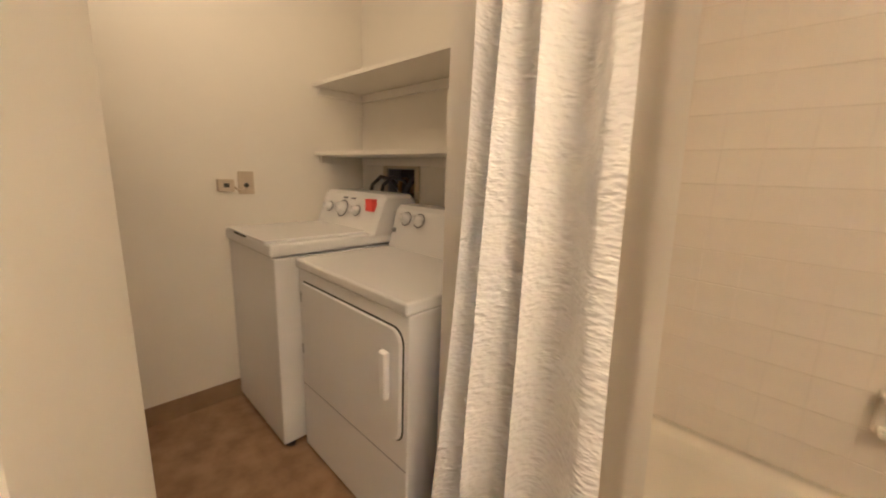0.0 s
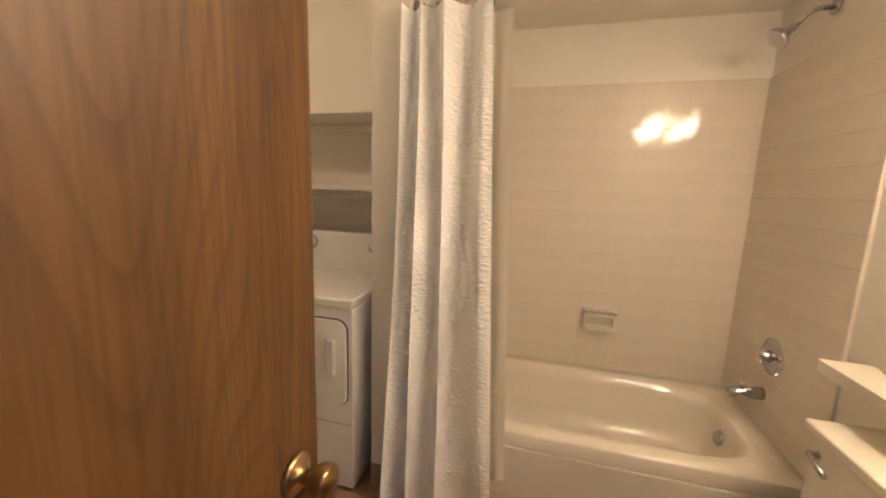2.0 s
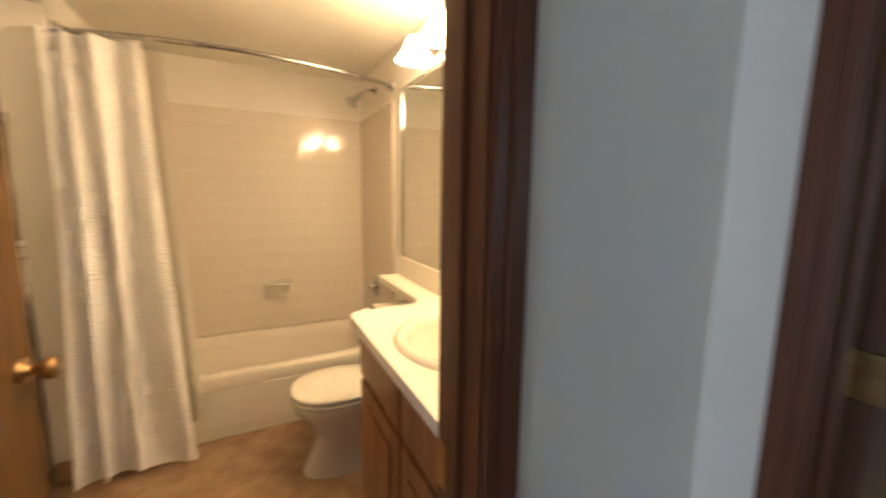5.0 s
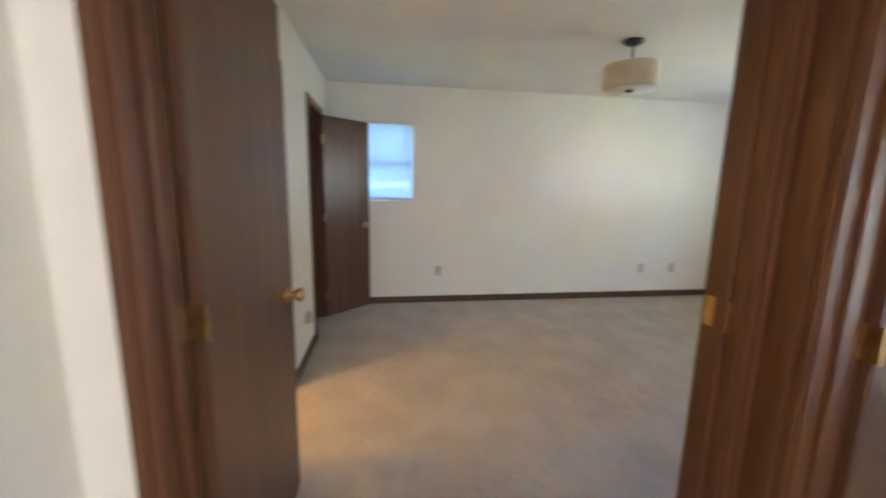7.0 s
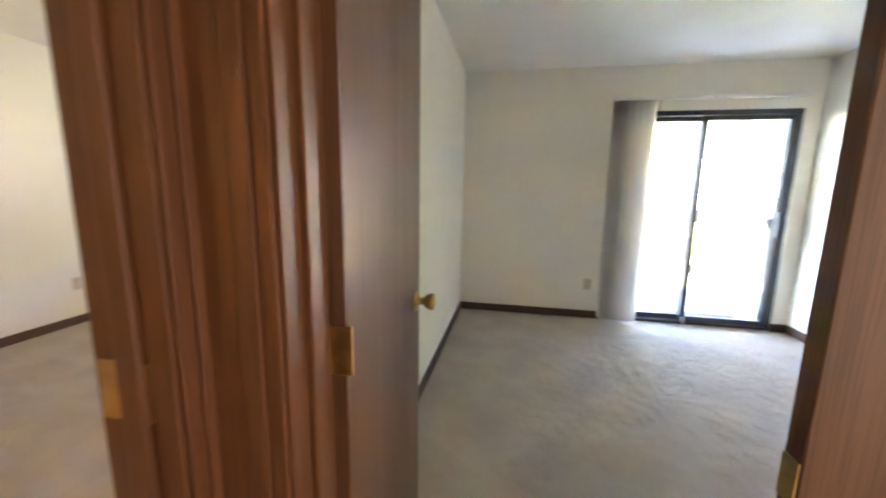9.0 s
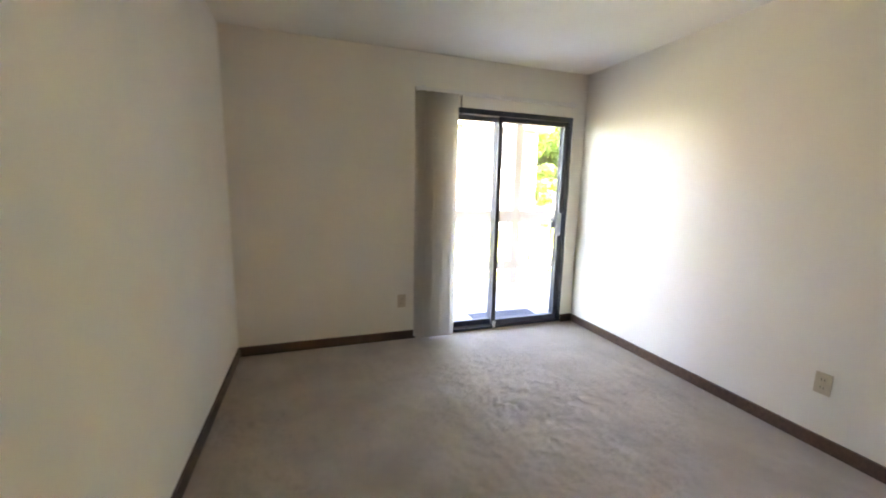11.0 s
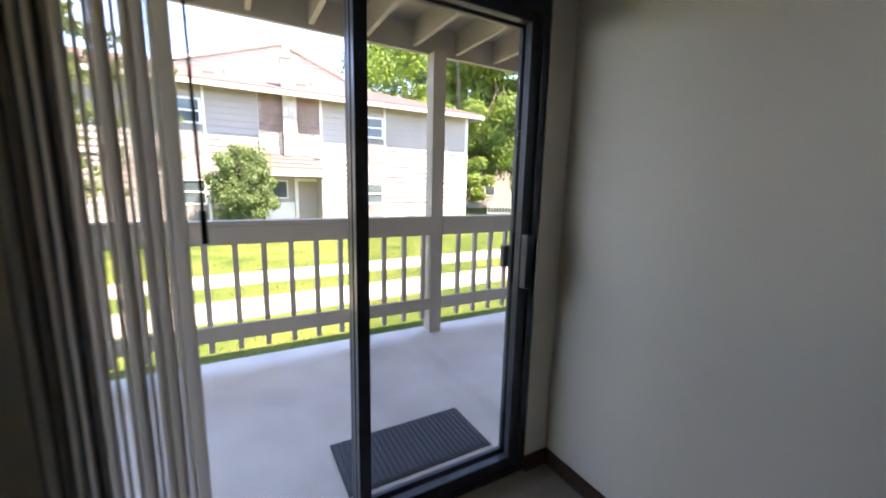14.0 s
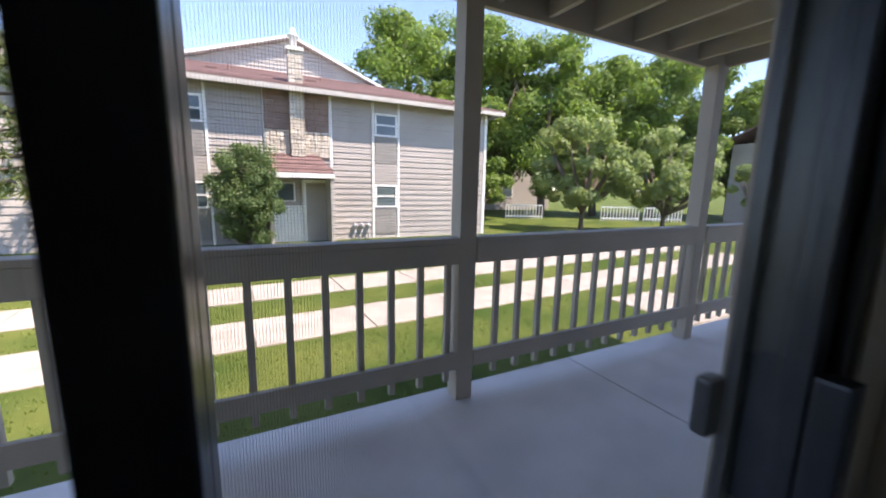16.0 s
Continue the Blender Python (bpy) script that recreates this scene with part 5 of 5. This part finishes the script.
roof = part("roof", sheet([[(HX0 - 0.45, FY + 0.58, EZ), (HX1, FY + 0.58, EZ), (HX1, -23.6, 5.75), (-6.4, -23.6, 5.75)], [(HX0 - 0.45, FY + 0.58, EZ), (-6.4, -23.6, 5.75), (-6.4, -27, 5.75), (HX0 - 0.45, -30.2, EZ)]]), SHINGLE, house, "red-brown asphalt shingle roof")
part("eave_fascia", boxes((HX0 - 0.45, HX1, FY + 0.57, FY + 0.60, EZ - 0.12, EZ + 0.03), (HX0 - 0.49, HX0 - 0.45, -30, FY + 0.60, EZ - 0.12, EZ + 0.03)), GUTTER, roof, "taupe gutter along the eave")
part("soffit", boxes((HX0 - 0.45, HX1, FY + 0.03, FY + 0.57, EZ - 0.05, EZ - 0.03)), SIDING, roof)
for i in range(7):
    z0 = EZ + 0.10 + i * 0.19
    y0 = FY + 0.58 - (z0 - EZ - 0.085) / 1.45 * 4.58
    part("shingle_course", boxes((HX0 - 0.3 + i * 0.5, HX1, y0 - 0.02, y0 + 0.02, z0 - 0.02, z0 + 0.006)), SHINGLE, roof)
for x in (-1.0, -4.0):
    part("roof_vent", tube([(x, FY - 1.8, 4.85), (x, FY - 1.8, 5.30)], 0.045, 10), SHINGLE, roof)
    part("vent_box", boxes((x + 0.3, x + 0.65, FY - 1.4, FY - 1.1, 4.75, 4.98), bevel=0.02), SHINGLE, roof)
bm = bmesh.new()
g = [(1.6, 5.5), (-3.2, 7.08), (-6.9, 5.62), (-6.9, 5.3), (1.6, 5.3)]
a, b = ([bm.verts.new((x, y, z)) for x, z in g] for y in (-23.5, -23.7))
bm.faces.new(a)
bm.faces.new(b[::-1])
for i in range(5):
    bm.faces.new((a[i], b[i], b[(i + 1) % 5], a[(i + 1) % 5]))
gable = part("gable", bm, GABLEPAINT, house, "pale clapboard gable wall")
for i in range(9):
    z = 5.62 + i * 0.15
    x1, x0 = 1.6 - (z - 5.5) / 1.58 * 4.8, -6.9 + (z - 5.62) / 1.46 * 3.7
    part("siding_board", boxes((x0, x1, -23.5, -23.475, z, z + 0.02)), SIDING, gable)
part("gable_roof", sheet([[(1.9, -23.2, 5.42), (-3.2, -23.2, 7.10), (-3.2, -29, 7.10), (1.9, -29, 5.42)], [(-3.2, -23.2, 7.10), (-7.3, -23.2, 5.48), (-7.3, -29, 5.48), (-3.2, -29, 7.10)]], 0.12), WHITETRIM, house, "white-edged gable roof")
# entry porch
porch = part("porch_roof", sheet([[(-1.95, FY + 1.0, 1.66), (-3.85, FY + 1.0, 1.66), (-3.5, FY, 2.30), (-1.95, FY, 2.30)], [(-3.85, FY + 1.0, 1.66), (-3.95, FY, 1.66), (-3.5, FY, 2.30)]], 0.06), SHINGLE, house, "small shingled porch roof")
part("porch_fascia", boxes((-3.88, -1.93, FY + 0.98, FY + 1.03, 1.54, 1.68)), WHITETRIM, porch)
part("porch_ceiling", boxes((-3.85, -1.95, FY + 0.05, FY + 0.97, 1.58, 1.61)), WHITETRIM, porch)
for i in range(4):
    z = 2.28 - 0.64 * (i + 0.6) / 4.4
    y = FY + (2.30 - z) / 0.64
    part("shingle_course", boxes((-3.5 - 0.35 * (y - FY), -1.95, y - 0.02, y + 0.02, z + 0.05, z + 0.076)), SHINGLE, porch)
for x in (-3.80, -1.95):
    part("porch_wing_wall", boxes((x - 0.06, x + 0.06, FY + 0.03, FY + 0.98, GZ, 1.57), bevel=0.005, seg=1), SIDING, porch)
pd = part("porch_door", boxes((-3.74, -3.09, FY + 0.03, FY + 0.07, GZ, 1.36), bevel=0.01, seg=1), SIDING, house, "taupe front door")
part("door_knob", lathe([(0.03, 0), (0.035, 0.03), (0.0, 0.05)], (-3.16, FY + 0.07, 0.40), (0, 1, 0), 12), BRASS, pd)
for d in ((-3.09, -2.97, GZ, 1.48), (-3.74, -3.09, 1.37, 1.48)):
    part("door_casing", boxes((d[0], d[1], FY + 0.03, FY + 0.09, d[2], d[3]), bevel=0.004, seg=1), WHITETRIM, house)
pw = part("porch_window", boxes((-2.75, -2.15, FY + 0.03, FY + 0.06, 0.75, 1.4), bevel=0.004, seg=1), WHITETRIM, house)
part("pane", boxes((-2.70, -2.20, FY + 0.06, FY + 0.065, 0.80, 1.35)), DARKGLASS, pw)
for i in range(6):
    part("siding_board", lap_board(-2.95, -2.02, GZ + i * lap, FY + 0.03), WHITETRIM, house)
meters = thing("utility_meters", "grey utility meters and pipes on the house wall", "utility meter", (-4.9, FY + 0.15, 0))
for i in range(3):
    x = -4.72 - i * 0.24
    part("pipe", tube([(x, FY + 0.12, GZ), (x, FY + 0.12, -0.15)], 0.02, 8), GREYPLASTIC, meters)
    part("meter", lathe([(0.0, 0), (0.085, 0), (0.085, 0.09), (0.06, 0.13), (0.0, 0.14)], (x, FY + 0.06, -0.1), (0, 1, 0), 16), GREYPLASTIC, meters)

# farther houses
for x0, x1, y0, y1, ez, lab in ((-36.0, -29.5, -20.0, -12.5, 4.4, "far taupe house with red-brown roof"), (-27.0, -12.5, -38.0, -34.0, 4.2, "far taupe house behind the trees")):
    fh = thing("far_house", lab, "house", ((x0 + x1) / 2, (y0 + y1) / 2, GZ))
    part("wall", boxes((x0, x1, y0, y1, GZ, ez)), SIDING, fh)
    mx = (x0 + x1) / 2
    my = (y0 + y1) / 2
    part("roof", sheet([[(x0 - 0.5, y1 + 0.5, ez), (x1 + 0.5, y1 + 0.5, ez), (x1 + 0.5, my, ez + 2.0), (x0 - 0.5, my, ez + 2.0)], [(x0 - 0.5, y0 - 0.5, ez), (x1 + 0.5, y0 - 0.5, ez), (x1 + 0.5, my, ez + 2.0), (x0 - 0.5, my, ez + 2.0)]], 0.12), SHINGLE, fh)
    for i in range(3):
        xx = x1 - 1.2 - i * (x1 - x0 - 2) / 3
        for z in (0.5, 3.0):
            wd_ = part("window", boxes((xx - 0.6, xx + 0.6, y1 + 0.001, y1 + 0.06, z, z + 1.0), bevel=0.01, seg=1), WHITETRIM, fh)
            part("pane", boxes((xx - 0.5, xx + 0.5, y1 + 0.06, y1 + 0.07, z + 0.1, z + 0.9)), DARKGLASS, wd_)
            if x1 > -30 and x0 < -30:
                part("window", boxes((x1 + 0.001, x1 + 0.06, y1 - 1.4 - i * 2.2, y1 - 0.4 - i * 2.2, z, z + 1.0), bevel=0.01, seg=1), WHITETRIM, fh)
for cx, cy, ang in ((-17.2, -25.5, 25), (-22.4, -22.4, 28), (-24.9, -21.2, 28)):
    fr = thing("far_railing", "white wooden railing of a far patio", "railing", (cx, cy, GZ), "far railings")
    fr.rotation_euler = (0, 0, radians(-ang))
    for z in (0.12, 0.82):
        o = link("rail", boxes((-1.2, 1.2, -0.03, 0.03, z, z + 0.09)), WHITETRIM)
        o.parent = fr
    for i in range(13):
        o = link("picket", boxes((-1.19 + i * 0.198 - 0.025, -1.19 + i * 0.198 + 0.025, -0.02, 0.02, 0.0, 0.85)), WHITETRIM)
        o.parent = fr

# ---- tiles of the bath surround, one by one ----
TS = 0.1085


def tile_mesh():
    bm = boxes((-TS / 2 + 0.0008, TS / 2 - 0.0008, -0.0035, 0.0015, -TS / 2 + 0.0008, TS / 2 - 0.0008))
    top = [e for e in bm.edges if all(v.co.y < 0 for v in e.verts)]
    bmesh.ops.bevel(bm, geom=top, offset=0.0016, segments=2, profile=0.5, affect="EDGES")
    me = bpy.data.meshes.new("tile")
    bm.to_mesh(me)
    bm.free()
    me.materials.append(TILE)
    return me


TM = tile_mesh()
rt = random.Random(11)


def lay(x, y, z, turn):
    o = new("tile", TM)
    o.parent = wall_tiles
    o.matrix_basis = pose(x, y, z, rt.uniform(-0.4, 0.4), 0, turn + rt.uniform(-0.4, 0.4))


for j in range(14):
    z = 0.3665 + TS / 2 + j * 0.1098
    for i in range(14):
        lay(-0.758 + TS * (i + 0.5) * 0.99, 1.6005, z, 0)
    for i in range(7):
        lay(0.741, 1.598 - TS * (i + 0.5) * 0.975, z, -90)
